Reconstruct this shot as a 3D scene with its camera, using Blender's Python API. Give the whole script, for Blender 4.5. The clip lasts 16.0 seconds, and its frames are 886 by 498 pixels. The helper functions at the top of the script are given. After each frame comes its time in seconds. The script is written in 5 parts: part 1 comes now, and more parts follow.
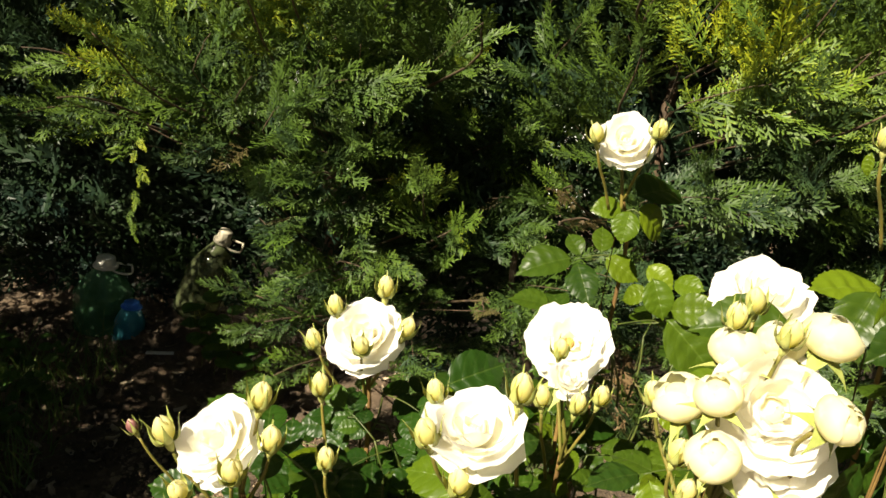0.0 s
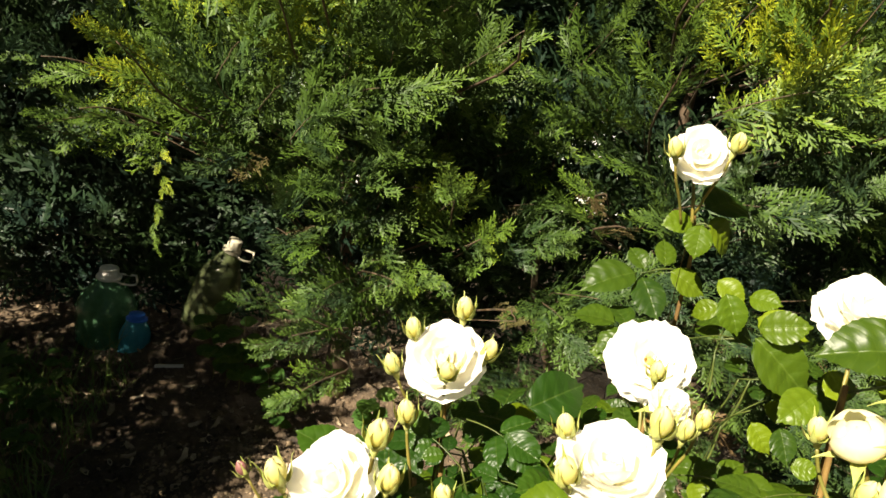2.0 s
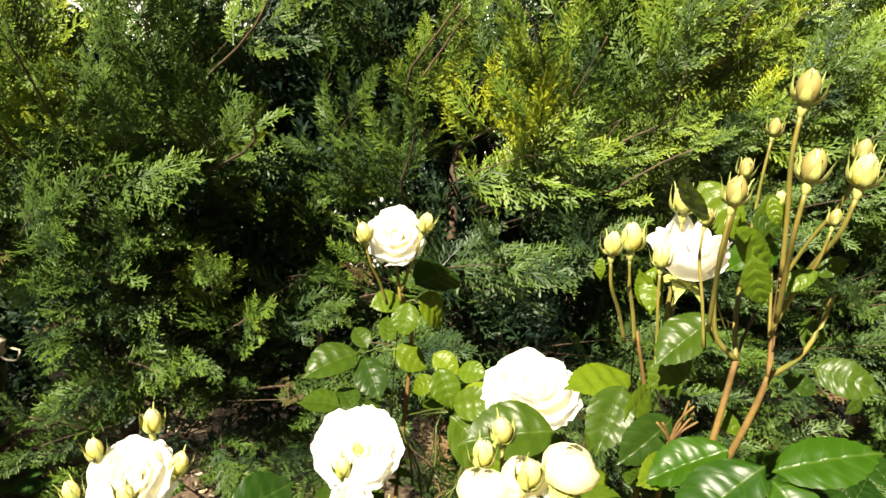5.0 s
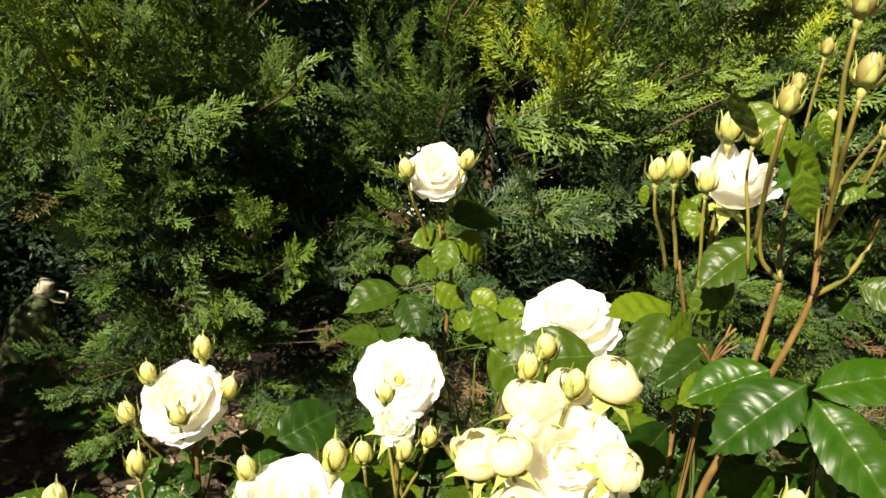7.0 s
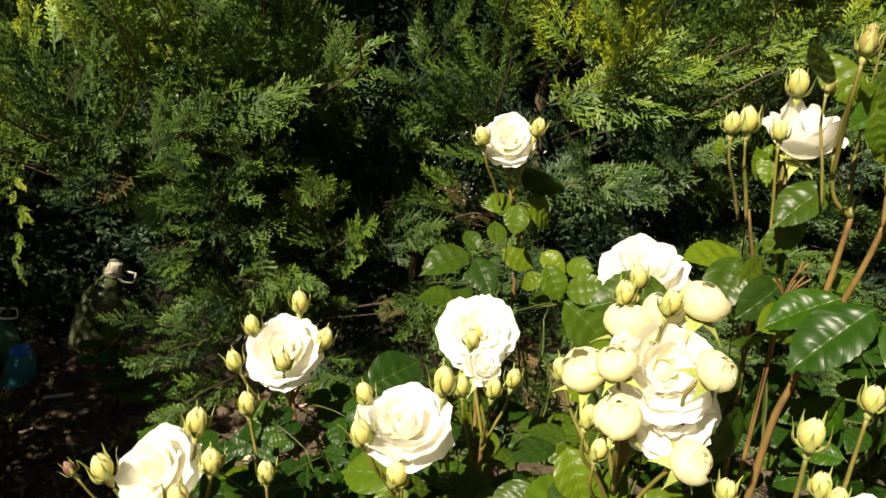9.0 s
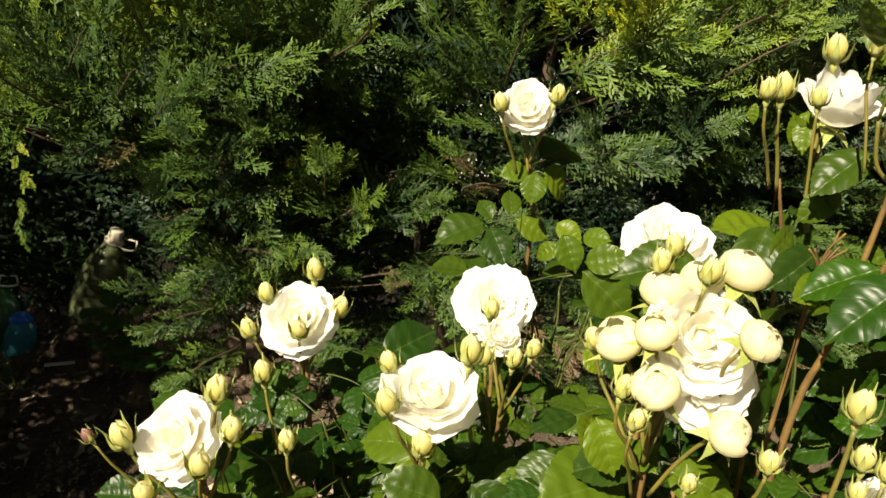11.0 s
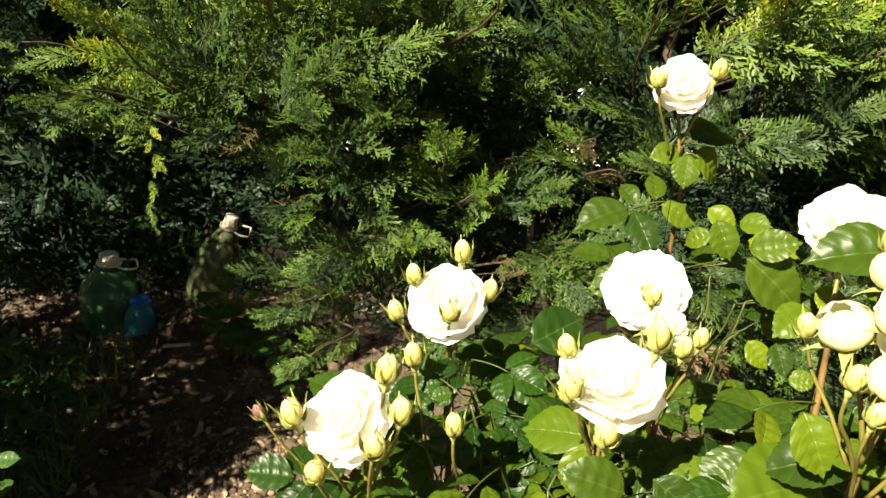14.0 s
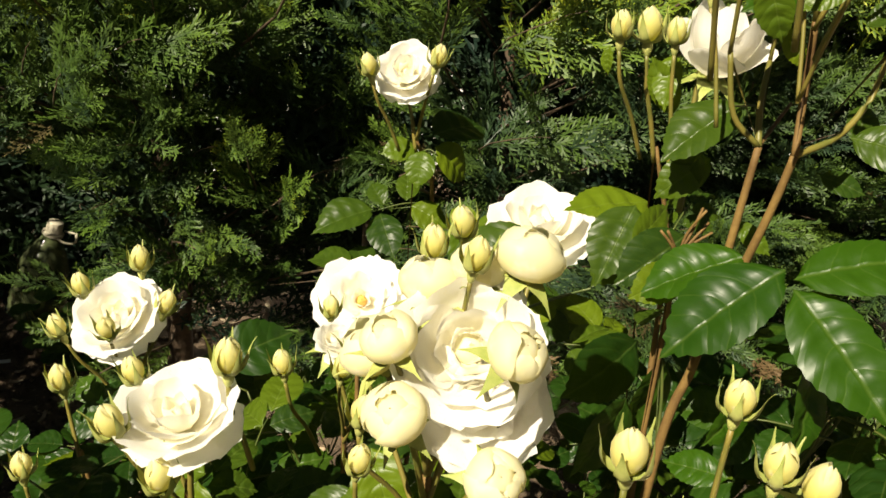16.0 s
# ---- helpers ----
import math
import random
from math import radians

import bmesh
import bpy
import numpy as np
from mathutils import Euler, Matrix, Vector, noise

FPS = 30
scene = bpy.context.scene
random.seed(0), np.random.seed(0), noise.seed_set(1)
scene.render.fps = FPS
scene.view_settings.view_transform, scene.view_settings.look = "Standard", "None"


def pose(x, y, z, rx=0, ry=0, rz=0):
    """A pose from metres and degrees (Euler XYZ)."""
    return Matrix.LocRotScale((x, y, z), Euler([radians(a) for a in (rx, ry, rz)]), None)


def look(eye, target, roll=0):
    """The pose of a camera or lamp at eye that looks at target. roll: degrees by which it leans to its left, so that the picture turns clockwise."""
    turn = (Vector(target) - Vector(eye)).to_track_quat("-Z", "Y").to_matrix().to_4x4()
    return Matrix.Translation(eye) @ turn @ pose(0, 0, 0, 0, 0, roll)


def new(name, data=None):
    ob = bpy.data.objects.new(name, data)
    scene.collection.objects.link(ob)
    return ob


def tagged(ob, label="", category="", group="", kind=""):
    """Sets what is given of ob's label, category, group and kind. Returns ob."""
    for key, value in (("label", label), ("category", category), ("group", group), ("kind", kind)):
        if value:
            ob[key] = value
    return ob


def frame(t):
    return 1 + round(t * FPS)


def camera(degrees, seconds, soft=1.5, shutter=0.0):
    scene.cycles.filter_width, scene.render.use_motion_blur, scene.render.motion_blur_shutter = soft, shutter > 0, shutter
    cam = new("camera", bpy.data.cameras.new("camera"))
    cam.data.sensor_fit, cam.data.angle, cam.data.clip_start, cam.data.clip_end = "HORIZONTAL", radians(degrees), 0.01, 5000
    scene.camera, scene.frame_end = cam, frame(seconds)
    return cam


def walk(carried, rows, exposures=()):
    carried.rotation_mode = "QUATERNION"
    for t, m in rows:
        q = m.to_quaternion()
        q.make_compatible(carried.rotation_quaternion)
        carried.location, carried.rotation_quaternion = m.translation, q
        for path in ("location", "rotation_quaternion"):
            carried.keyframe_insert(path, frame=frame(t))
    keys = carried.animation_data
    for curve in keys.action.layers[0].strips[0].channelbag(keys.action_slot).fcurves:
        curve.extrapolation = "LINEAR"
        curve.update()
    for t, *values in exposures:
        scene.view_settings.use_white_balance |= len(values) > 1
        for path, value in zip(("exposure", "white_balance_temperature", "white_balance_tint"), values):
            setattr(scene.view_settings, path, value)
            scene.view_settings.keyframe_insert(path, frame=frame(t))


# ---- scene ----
cam = camera(59.4, 16.0, soft=1.6)
METRES, EYE, TILT, LEAN, TURN = 1.3, 1.47, -20.0, -6.0, 0.0
ROWS = [
    (0.0, 0.0, 0.0, 0.0, 0.0, 0.0, -0.0),
    (0.5, -0.0513, 0.0142, 0.0099, 0.42, -0.15, -0.63),
    (1.0, -0.0951, 0.0249, 0.0081, 0.95, -1.3, -1.18),
    (1.5, -0.1223, 0.028, 0.0126, 0.41, -0.85, -1.12),
    (2.0, -0.116, 0.0282, 0.0239, -2.07, -0.14, 0.72),
    (2.5, -0.0713, 0.0264, 0.0429, -6.16, 0.86, 3.2),
    (3.0, -0.0202, 0.0168, 0.0623, -9.48, 3.56, 4.53),
    (3.5, 0.0153, 0.0128, 0.0836, -10.82, 6.22, 4.85),
    (4.0, 0.0391, 0.005, 0.0934, -11.69, 6.62, 5.08),
    (4.5, 0.053, 0.0096, 0.0806, -12.39, 4.95, 5.36),
    (5.0, 0.0652, 0.0147, 0.0647, -12.58, 2.56, 6.21),
    (7.5, 0.0383, -0.0032, 0.0276, -8.59, -0.04, 5.01),
    (8.0, 0.0167, -0.0292, 0.0088, -6.69, -0.1, 4.5),
    (8.5, -0.0006, -0.0442, -0.0004, -6.62, -1.06, 5.25),
    (9.0, -0.0179, -0.0471, 0.0078, -8.02, -0.5, 6.24),
    (11.5, -0.0463, -0.0257, 0.0046, -8.35, -2.75, 5.59),
    (12.0, -0.0606, -0.0375, 0.0062, -7.68, -1.72, 4.96),
    (12.5, -0.0995, -0.0423, 0.0043, -4.63, -1.33, 3.32),
    (13.0, -0.1303, -0.0221, 0.0061, -3.68, -1.48, 2.68),
    (13.5, -0.1579, -0.0032, 0.0003, -2.68, -2.08, 3.93),
    (14.0, -0.1169, 0.0105, -0.0021, -2.41, -2.39, 5.08),
    (14.5, -0.0308, 0.0161, -0.0109, -3.89, -2.89, 5.61),
    (15.0, 0.0506, 0.022, -0.0245, -5.32, -3.27, 5.75),
    (15.5, 0.1099, 0.0286, -0.0326, -5.98, -2.86, 5.18),
    (16.0, 0.1435, 0.0848, -0.0306, -6.59, -2.25, 5.24),
]
walk(cam, [(t, pose(0, 0, EYE, TILT, LEAN, TURN) @ pose(METRES * x, METRES * y, METRES * z, 90 + pitch, roll, yaw)) for t, x, y, z, yaw, pitch, roll in ROWS], [(0.0, 1.38, 7500, 6), (1.0, 1.40, 7500, 6), (2.0, 1.63, 7500, 6), (2.5, 1.82, 7500, 6), (3.5, 1.92, 7500, 6), (4.5, 1.92, 7500, 6), (5.2, 1.77, 7500, 6), (7.5, 1.30, 7500, 6), (9.0, 1.10, 7500, 6), (12.0, 1.12, 7500, 6), (13.0, 1.24, 7500, 6), (13.5, 1.32, 7500, 6), (14.0, 1.76, 7500, 6), (15.0, 1.50, 7500, 6), (16.0, 1.00, 7500, 6)])

# ---- world and sun ----
world = bpy.data.worlds.new("sky")
scene.world = world
world.use_nodes = True
SUN_WAY = Vector((-0.49, -0.53, 0.69)).normalized()
sky = world.node_tree.nodes.new("ShaderNodeTexSky")
sky.sky_type, sky.sun_disc = "NISHITA", False
sky.sun_elevation = math.asin(SUN_WAY.z)
sky.sun_rotation = math.atan2(SUN_WAY.x, SUN_WAY.y)
back = world.node_tree.nodes["Background"]
back.inputs["Strength"].default_value = 0.0085
world.node_tree.links.new(sky.outputs["Color"], back.inputs["Color"])
sun = new("sun", bpy.data.lights.new("sun", "SUN"))
sun.data.energy, sun.data.angle, sun.data.color = 5.0, radians(0.53), (1.0, 0.94, 0.84)
sun.matrix_world = look(SUN_WAY * 20, (0, 0, 0))

# ---- materials ----


def material(name):
    m = bpy.data.materials.new(name)
    m.use_nodes = True
    nt = m.node_tree
    return m, nt, nt.nodes["Principled BSDF"]


def node(nt, kind, **values):
    n = nt.nodes.new(kind)
    for key, value in values.items():
        n.inputs[key.replace("_", " ")].default_value = value
    return n


def mix(nt, fac, a, b):
    """Mix two colours; each of the three is a socket or a value."""
    n = nt.nodes.new("ShaderNodeMix")
    n.data_type = "RGBA"
    for k, value in ((0, fac), (6, a), (7, b)):
        if isinstance(value, bpy.types.NodeSocket):
            nt.links.new(value, n.inputs[k])
        else:
            n.inputs[k].default_value = value if k == 0 else (*value, 1)
    return n.outputs[2]


def math_node(nt, op, a, b=0.5, c=0.5):
    n = nt.nodes.new("ShaderNodeMath")
    n.operation = op
    for k, value in enumerate((a, b, c)):
        if isinstance(value, bpy.types.NodeSocket):
            nt.links.new(value, n.inputs[k])
        else:
            n.inputs[k].default_value = value
    return n.outputs[0]


def ramp(nt, fac, lo, hi):
    n = nt.nodes.new("ShaderNodeMapRange")
    nt.links.new(fac, n.inputs[0])
    n.inputs[1].default_value, n.inputs[2].default_value = lo, hi
    return n.outputs[0]


def noise_tex(nt, scale, detail=3.0, rough=0.55, space="Object"):
    co = nt.nodes.new("ShaderNodeTexCoord")
    n = node(nt, "ShaderNodeTexNoise", Scale=scale, Detail=detail, Roughness=rough)
    nt.links.new(co.outputs[space], n.inputs["Vector"])
    return n.outputs["Fac"]


def bump(nt, bsdf, height, strength, distance):
    n = node(nt, "ShaderNodeBump", Strength=strength, Distance=distance)
    nt.links.new(height, n.inputs["Height"])
    nt.links.new(n.outputs["Normal"], bsdf.inputs["Normal"])
    return n.outputs["Normal"]


def thin(nt, bsdf, colour, amount):
    """Let part of the light through a thin blade."""
    tr = nt.nodes.new("ShaderNodeBsdfTranslucent")
    nt.links.new(colour, tr.inputs["Color"])
    ms = nt.nodes.new("ShaderNodeMixShader")
    ms.inputs[0].default_value = amount
    nt.links.new(bsdf.outputs[0], ms.inputs[1])
    nt.links.new(tr.outputs[0], ms.inputs[2])
    nt.links.new(ms.outputs[0], nt.nodes["Material Output"].inputs["Surface"])


def needle_material():
    m, nt, b = material("cypress_needles")
    at = nt.nodes.new("ShaderNodeAttribute")
    at.attribute_name = "tone"
    sep = nt.nodes.new("ShaderNodeSeparateColor")
    nt.links.new(at.outputs["Color"], sep.inputs[0])
    info = nt.nodes.new("ShaderNodeObjectInfo")
    lone = math_node(nt, "LESS_THAN", sep.outputs[1], 0.001)
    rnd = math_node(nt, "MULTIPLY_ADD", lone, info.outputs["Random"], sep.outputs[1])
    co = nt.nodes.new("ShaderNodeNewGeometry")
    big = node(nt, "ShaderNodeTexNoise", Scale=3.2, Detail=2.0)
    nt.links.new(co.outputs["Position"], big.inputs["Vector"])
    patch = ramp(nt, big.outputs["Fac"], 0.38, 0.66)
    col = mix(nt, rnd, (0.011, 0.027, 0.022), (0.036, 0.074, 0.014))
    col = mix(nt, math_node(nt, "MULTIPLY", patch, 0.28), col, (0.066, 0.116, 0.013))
    # Lighter tips: young growth, plus lit tips over shaded bases put into colour.
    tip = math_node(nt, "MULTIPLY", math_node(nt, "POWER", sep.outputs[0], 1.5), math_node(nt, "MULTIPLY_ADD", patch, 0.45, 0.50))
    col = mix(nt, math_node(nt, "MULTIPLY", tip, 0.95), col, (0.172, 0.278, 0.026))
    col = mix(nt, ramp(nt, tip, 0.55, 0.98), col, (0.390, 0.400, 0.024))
    col = mix(nt, sep.outputs[2], col, (0.125, 0.082, 0.040))
    nt.links.new(col, b.inputs["Base Color"])
    b.inputs["Roughness"].default_value = 0.50
    b.inputs["Specular IOR Level"].default_value = 0.28
    thin(nt, b, col, 0.15)
    return m


def bark_material(name, dark, light, scale):
    m, nt, b = material(name)
    f = noise_tex(nt, scale, 5.0, 0.65)
    col = mix(nt, ramp(nt, f, 0.35, 0.65), dark, light)
    nt.links.new(col, b.inputs["Base Color"])
    b.inputs["Roughness"].default_value = 0.75
    bump(nt, b, f, 0.6, 0.004)
    return m


def leaf_material(name, dark, light, young, gloss=0.21):
    """A rose leaf: its blade lies in the local xy plane, from y = 0 to 1."""
    m, nt, b = material(name)
    co = nt.nodes.new("ShaderNodeTexCoord")
    sep = nt.nodes.new("ShaderNodeSeparateXYZ")
    nt.links.new(co.outputs["Object"], sep.inputs[0])
    ax = math_node(nt, "ABSOLUTE", sep.outputs[0])
    slant = math_node(nt, "SUBTRACT", sep.outputs[1], math_node(nt, "MULTIPLY", math_node(nt, "MULTIPLY_ADD", ax, 1.1, 0.45), ax))
    slant = math_node(nt, "ADD", slant, math_node(nt, "MULTIPLY", noise_tex(nt, 2.6, 2.0), 0.22))
    wave = math_node(nt, "PINGPONG", math_node(nt, "MULTIPLY", slant, 5.5), 0.5)
    vein = ramp(nt, wave, 0.05, 0.0)
    rib = ramp(nt, ax, 0.018, 0.004)
    line = math_node(nt, "MAXIMUM", math_node(nt, "MULTIPLY", vein, 0.55), rib)
    info = nt.nodes.new("ShaderNodeObjectInfo")
    grain = noise_tex(nt, 7.0, 3.0)
    col = mix(nt, math_node(nt, "MULTIPLY_ADD", grain, 0.5, math_node(nt, "MULTIPLY_ADD", info.outputs["Random"], 0.9, -0.25)), dark, light)
    col = mix(nt, ramp(nt, info.outputs["Random"], 0.80, 0.97), col, young)
    col = mix(nt, math_node(nt, "MULTIPLY", line, 0.13), col, (0.20, 0.28, 0.06))
    nt.links.new(col, b.inputs["Base Color"])
    b.inputs["Roughness"].default_value = 0.36
    b.inputs["Specular IOR Level"].default_value = gloss
    height = math_node(nt, "SUBTRACT", math_node(nt, "MULTIPLY", ramp(nt, wave, 0.0, 0.30), 0.50), math_node(nt, "MULTIPLY", rib, 0.5))
    height = math_node(nt, "ADD", height, math_node(nt, "MULTIPLY", noise_tex(nt, 3.2, 2.0), 0.8))
    height = math_node(nt, "ADD", height, math_node(nt, "MULTIPLY", noise_tex(nt, 28.0, 2.0), 0.025))
    bump(nt, b, height, 0.5, 0.0016)
    thin(nt, b, mix(nt, 0.5, col, (0.30, 0.42, 0.03)), 0.24)
    return m


def petal_material():
    m, nt, b = material("rose_petal")
    at = nt.nodes.new("ShaderNodeAttribute")
    at.attribute_name = "tone"
    sep = nt.nodes.new("ShaderNodeSeparateColor")
    nt.links.new(at.outputs["Color"], sep.inputs[0])
    vary = noise_tex(nt, 60.0, 3.0)
    col = mix(nt, sep.outputs[0], (0.97, 0.95, 0.83), (0.97, 0.965, 0.95))
    col = mix(nt, math_node(nt, "MULTIPLY", sep.outputs[1], 0.95), col, (0.66, 0.61, 0.05))
    col = mix(nt, ramp(nt, vary, 0.55, 0.75), col, (0.94, 0.91, 0.82))
    nt.links.new(col, b.inputs["Base Color"])
    b.inputs["Roughness"].default_value = 0.55
    b.inputs["Sheen Weight"].default_value = 0.15
    bump(nt, b, vary, 0.15, 0.002)
    thin(nt, b, mix(nt, 0.45, col, (0.98, 0.92, 0.72)), 0.54)
    return m


def simple_material(name, a, c, scale, rough, strength=0.2, distance=0.002, space="Object"):
    m, nt, b = material(name)
    f = noise_tex(nt, scale, 4.0, 0.6, space)
    nt.links.new(mix(nt, ramp(nt, f, 0.3, 0.7), a, c), b.inputs["Base Color"])
    b.inputs["Roughness"].default_value = rough
    bump(nt, b, f, strength, distance)
    return m


def soil_material():
    m, nt, b = material("garden_soil")
    f = noise_tex(nt, 5.0, 6.0, 0.65)
    g = noise_tex(nt, 60.0, 5.0, 0.7)
    col = mix(nt, ramp(nt, f, 0.35, 0.65), (0.050, 0.035, 0.023), (0.155, 0.105, 0.065))
    col = mix(nt, ramp(nt, g, 0.56, 0.75), col, (0.33, 0.235, 0.145))
    nt.links.new(col, b.inputs["Base Color"])
    b.inputs["Roughness"].default_value = 0.95
    bump(nt, b, g, 0.9, 0.02)
    return m


def plastic_material(name, colour, rough, trans):
    m, nt, b = material(name)
    f = noise_tex(nt, 14.0, 4.0)
    nt.links.new(mix(nt, ramp(nt, f, 0.4, 0.7), colour, tuple(min(1, 1.5 * v + 0.03) for v in colour)), b.inputs["Base Color"])
    b.inputs["Roughness"].default_value = rough
    b.inputs["Transmission Weight"].default_value = trans
    b.inputs["IOR"].default_value = 1.3
    bump(nt, b, f, 0.55, 0.02)
    return m


NEEDLE = needle_material()
BARK = bark_material("cypress_bark", (0.035, 0.024, 0.015), (0.11, 0.070, 0.040), 30)
LEAF = leaf_material("rose_leaf", (0.016, 0.040, 0.006), (0.066, 0.108, 0.007), (0.090, 0.132, 0.008))
# Darker copy of the rose leaf; shade inside the bushes is in its colour.
SHADE_LEAF = leaf_material("shaded_rose_leaf", (0.008, 0.028, 0.004), (0.021, 0.058, 0.006), (0.034, 0.074, 0.007))
YOUNG_LEAF = leaf_material("young_rose_leaf", (0.052, 0.094, 0.007), (0.108, 0.158, 0.009), (0.13, 0.175, 0.010))
BIG_LEAF = leaf_material("glossy_rose_leaf", (0.012, 0.044, 0.003), (0.030, 0.082, 0.004), (0.040, 0.095, 0.005), 0.27)
WEED = leaf_material("weed_leaf", (0.03, 0.08, 0.018), (0.07, 0.15, 0.03), (0.12, 0.20, 0.04))
PETAL = petal_material()
CANE = bark_material("rose_cane", (0.095, 0.048, 0.014), (0.21, 0.128, 0.034), 22)
STALK = simple_material("green_stalk", (0.105, 0.115, 0.022), (0.21, 0.16, 0.035), 40, 0.5)
RACHIS = simple_material("leaf_stem", (0.035, 0.062, 0.012), (0.085, 0.098, 0.020), 40, 0.5)
SEPAL = simple_material("bud_sepal", (0.19, 0.24, 0.050), (0.42, 0.42, 0.14), 50, 0.55)
TAN_BUD = simple_material("tan_bud", (0.20, 0.20, 0.05), (0.30, 0.20, 0.08), 90, 0.55)
RED_BUD = simple_material("red_bud", (0.15, 0.045, 0.05), (0.22, 0.11, 0.09), 90, 0.5)
STAMEN = simple_material("stamen", (0.45, 0.22, 0.05), (0.62, 0.42, 0.10), 300, 0.7)
SOIL = soil_material()
LITTER = simple_material("dry_leaf", (0.18, 0.12, 0.07), (0.45, 0.37, 0.26), 30, 0.85)
GRASS = simple_material("grass_blade", (0.06, 0.12, 0.02), (0.14, 0.19, 0.04), 8, 0.5)
WHITE_WALL = simple_material("white_render", (0.58, 0.59, 0.60), (0.72, 0.72, 0.71), 3.0, 0.9, 0.3, 0.01)
GREY_SHEET = simple_material("grey_sheet", (0.30, 0.35, 0.40), (0.42, 0.47, 0.50), 2.0, 0.6)
BOARD = simple_material("pale_board", (0.62, 0.58, 0.52), (0.78, 0.75, 0.70), 12, 0.8)
GREEN_PLASTIC = plastic_material("green_plastic", (0.09, 0.24, 0.12), 0.15, 0.4)
CLEAR_PLASTIC = plastic_material("clear_plastic", (0.13, 0.16, 0.07), 0.14, 0.6)
BLUE_PLASTIC = plastic_material("blue_tint_plastic", (0.07, 0.38, 0.50), 0.15, 0.4)
BLUE_CAP = plastic_material("blue_cap_plastic", (0.02, 0.14, 0.60), 0.35, 0.0)
# Duller beige cap for the leaning jug.
DULL_CAP = plastic_material("beige_cap_plastic", (0.36, 0.33, 0.25), 0.6, 0.0)
CAP_PLASTIC = plastic_material("white_cap_plastic", (0.78, 0.76, 0.66), 0.45, 0.0)

# ---- mesh helpers ----
WORLD = {}


def grid_mesh(name, v, q, mat, tone=None, smooth=True):
    """A mesh from an array of points and an array of quads."""
    v, q = np.asarray(v, dtype=np.float32), np.asarray(q, dtype=np.int32)
    me = bpy.data.meshes.new(name)
    me.vertices.add(len(v))
    me.vertices.foreach_set("co", v.ravel())
    me.loops.add(q.size)
    me.loops.foreach_set("vertex_index", q.ravel())
    me.polygons.add(len(q))
    me.polygons.foreach_set("loop_start", np.arange(0, q.size, 4, dtype=np.int32))
    me.polygons.foreach_set("use_smooth", np.full(len(q), smooth))
    if tone is not None:
        a = me.attributes.new("tone", "FLOAT_COLOR", "POINT")
        a.data.foreach_set("color", np.hstack([tone, np.ones((len(tone), 1))]).astype(np.float32).ravel())
    me.materials.append(mat)
    me.update(calc_edges=True)
    me.validate()
    return me


def place(ob, parent, m):
    """Put ob at the world pose m, under parent."""
    WORLD[ob] = m
    if parent:
        ob.parent = parent
        ob.matrix_basis = WORLD[parent].inverted() @ m
    else:
        ob.matrix_basis = m
    return ob


def part(name, me, parent, m=None, label=""):
    ob = new(name, me)
    place(ob, parent, m if m is not None else WORLD[parent].copy())
    return tagged(ob, label)


def thing(name, at, label, category, group="", kind=""):
    ob = new(name)
    ob.empty_display_size = 0.05
    place(ob, None, Matrix.Translation(at))
    return tagged(ob, label, category, group, kind)


def quads(nu, nv, closed=False, start=0):
    """Quads of a grid with nu points in a row and nv rows."""
    out = []
    for j in range(nv - 1):
        for i in range(nu if closed else nu - 1):
            a, b = j * nu + i, j * nu + (i + 1) % nu
            out.append((start + a, start + b, start + b + nu, start + a + nu))
    return out


def smooth_path(points, steps):
    """A Catmull-Rom path through the points."""
    p = [Vector(q) for q in points]
    p = [2 * p[0] - p[1]] + p + [2 * p[-1] - p[-2]]
    out = []
    for k in range(1, len(p) - 2):
        for s in range(steps):
            t = s / steps
            out.append(0.5 * (2 * p[k] + (p[k + 1] - p[k - 1]) * t + (2 * p[k - 1] - 5 * p[k] + 4 * p[k + 1] - p[k + 2]) * t * t + (3 * p[k] - p[k - 1] - 3 * p[k + 1] + p[k + 2]) * t ** 3))
    return out + [p[-2]]


def tube_arrays(points, radii, sides=6):
    v, n = [], len(points)
    ref = Vector((0.31, 0.2, 0.93))
    for k, p in enumerate(points):
        d = (points[min(k + 1, n - 1)] - points[max(k - 1, 0)]).normalized()
        a = d.cross(ref if abs(d.dot(ref)) < 0.95 else Vector((1, 0, 0))).normalized()
        b = d.cross(a)
        r = radii[0] + (radii[1] - radii[0]) * k / (n - 1)
        for s in range(sides):
            w = 2 * math.pi * s / sides
            v.append(p + r * (math.cos(w) * a + math.sin(w) * b))
    q = quads(sides, n, closed=True)
    m = len(v)
    v += [points[0], points[-1]]
    for s in range(0, sides, 2):
        q.append((m, (s + 2) % sides, s + 1, s))
        e = (n - 1) * sides
        q.append((m + 1, e + s, e + s + 1, e + (s + 2) % sides))
    return np.array([tuple(x) for x in v]), np.array(q)


def tube(name, points, radii, mat, parent, steps=5, sides=6, label=""):
    """A tapered stem along a smooth path given in world metres."""
    v, q = tube_arrays(smooth_path(points, steps), radii, sides)
    m = WORLD[parent]
    return part(name, grid_mesh(name, v - np.array(m.translation), q, mat), parent, Matrix.Translation(m.translation), label)


def frame_of(origin, along, up, size=1.0):
    """A pose whose y axis runs along, with z as near to up as it can be."""
    y = Vector(along).normalized()
    z = Vector(up) - Vector(up).dot(y) * y
    if z.length < 1e-4:
        z = Vector((1, 0, 0)) - y.x * y
    z.normalize()
    x = y.cross(z)
    m = Matrix((x, y, z)).transposed().to_4x4() @ Matrix.Diagonal((size, size, size, 1))
    m.translation = origin
    return m


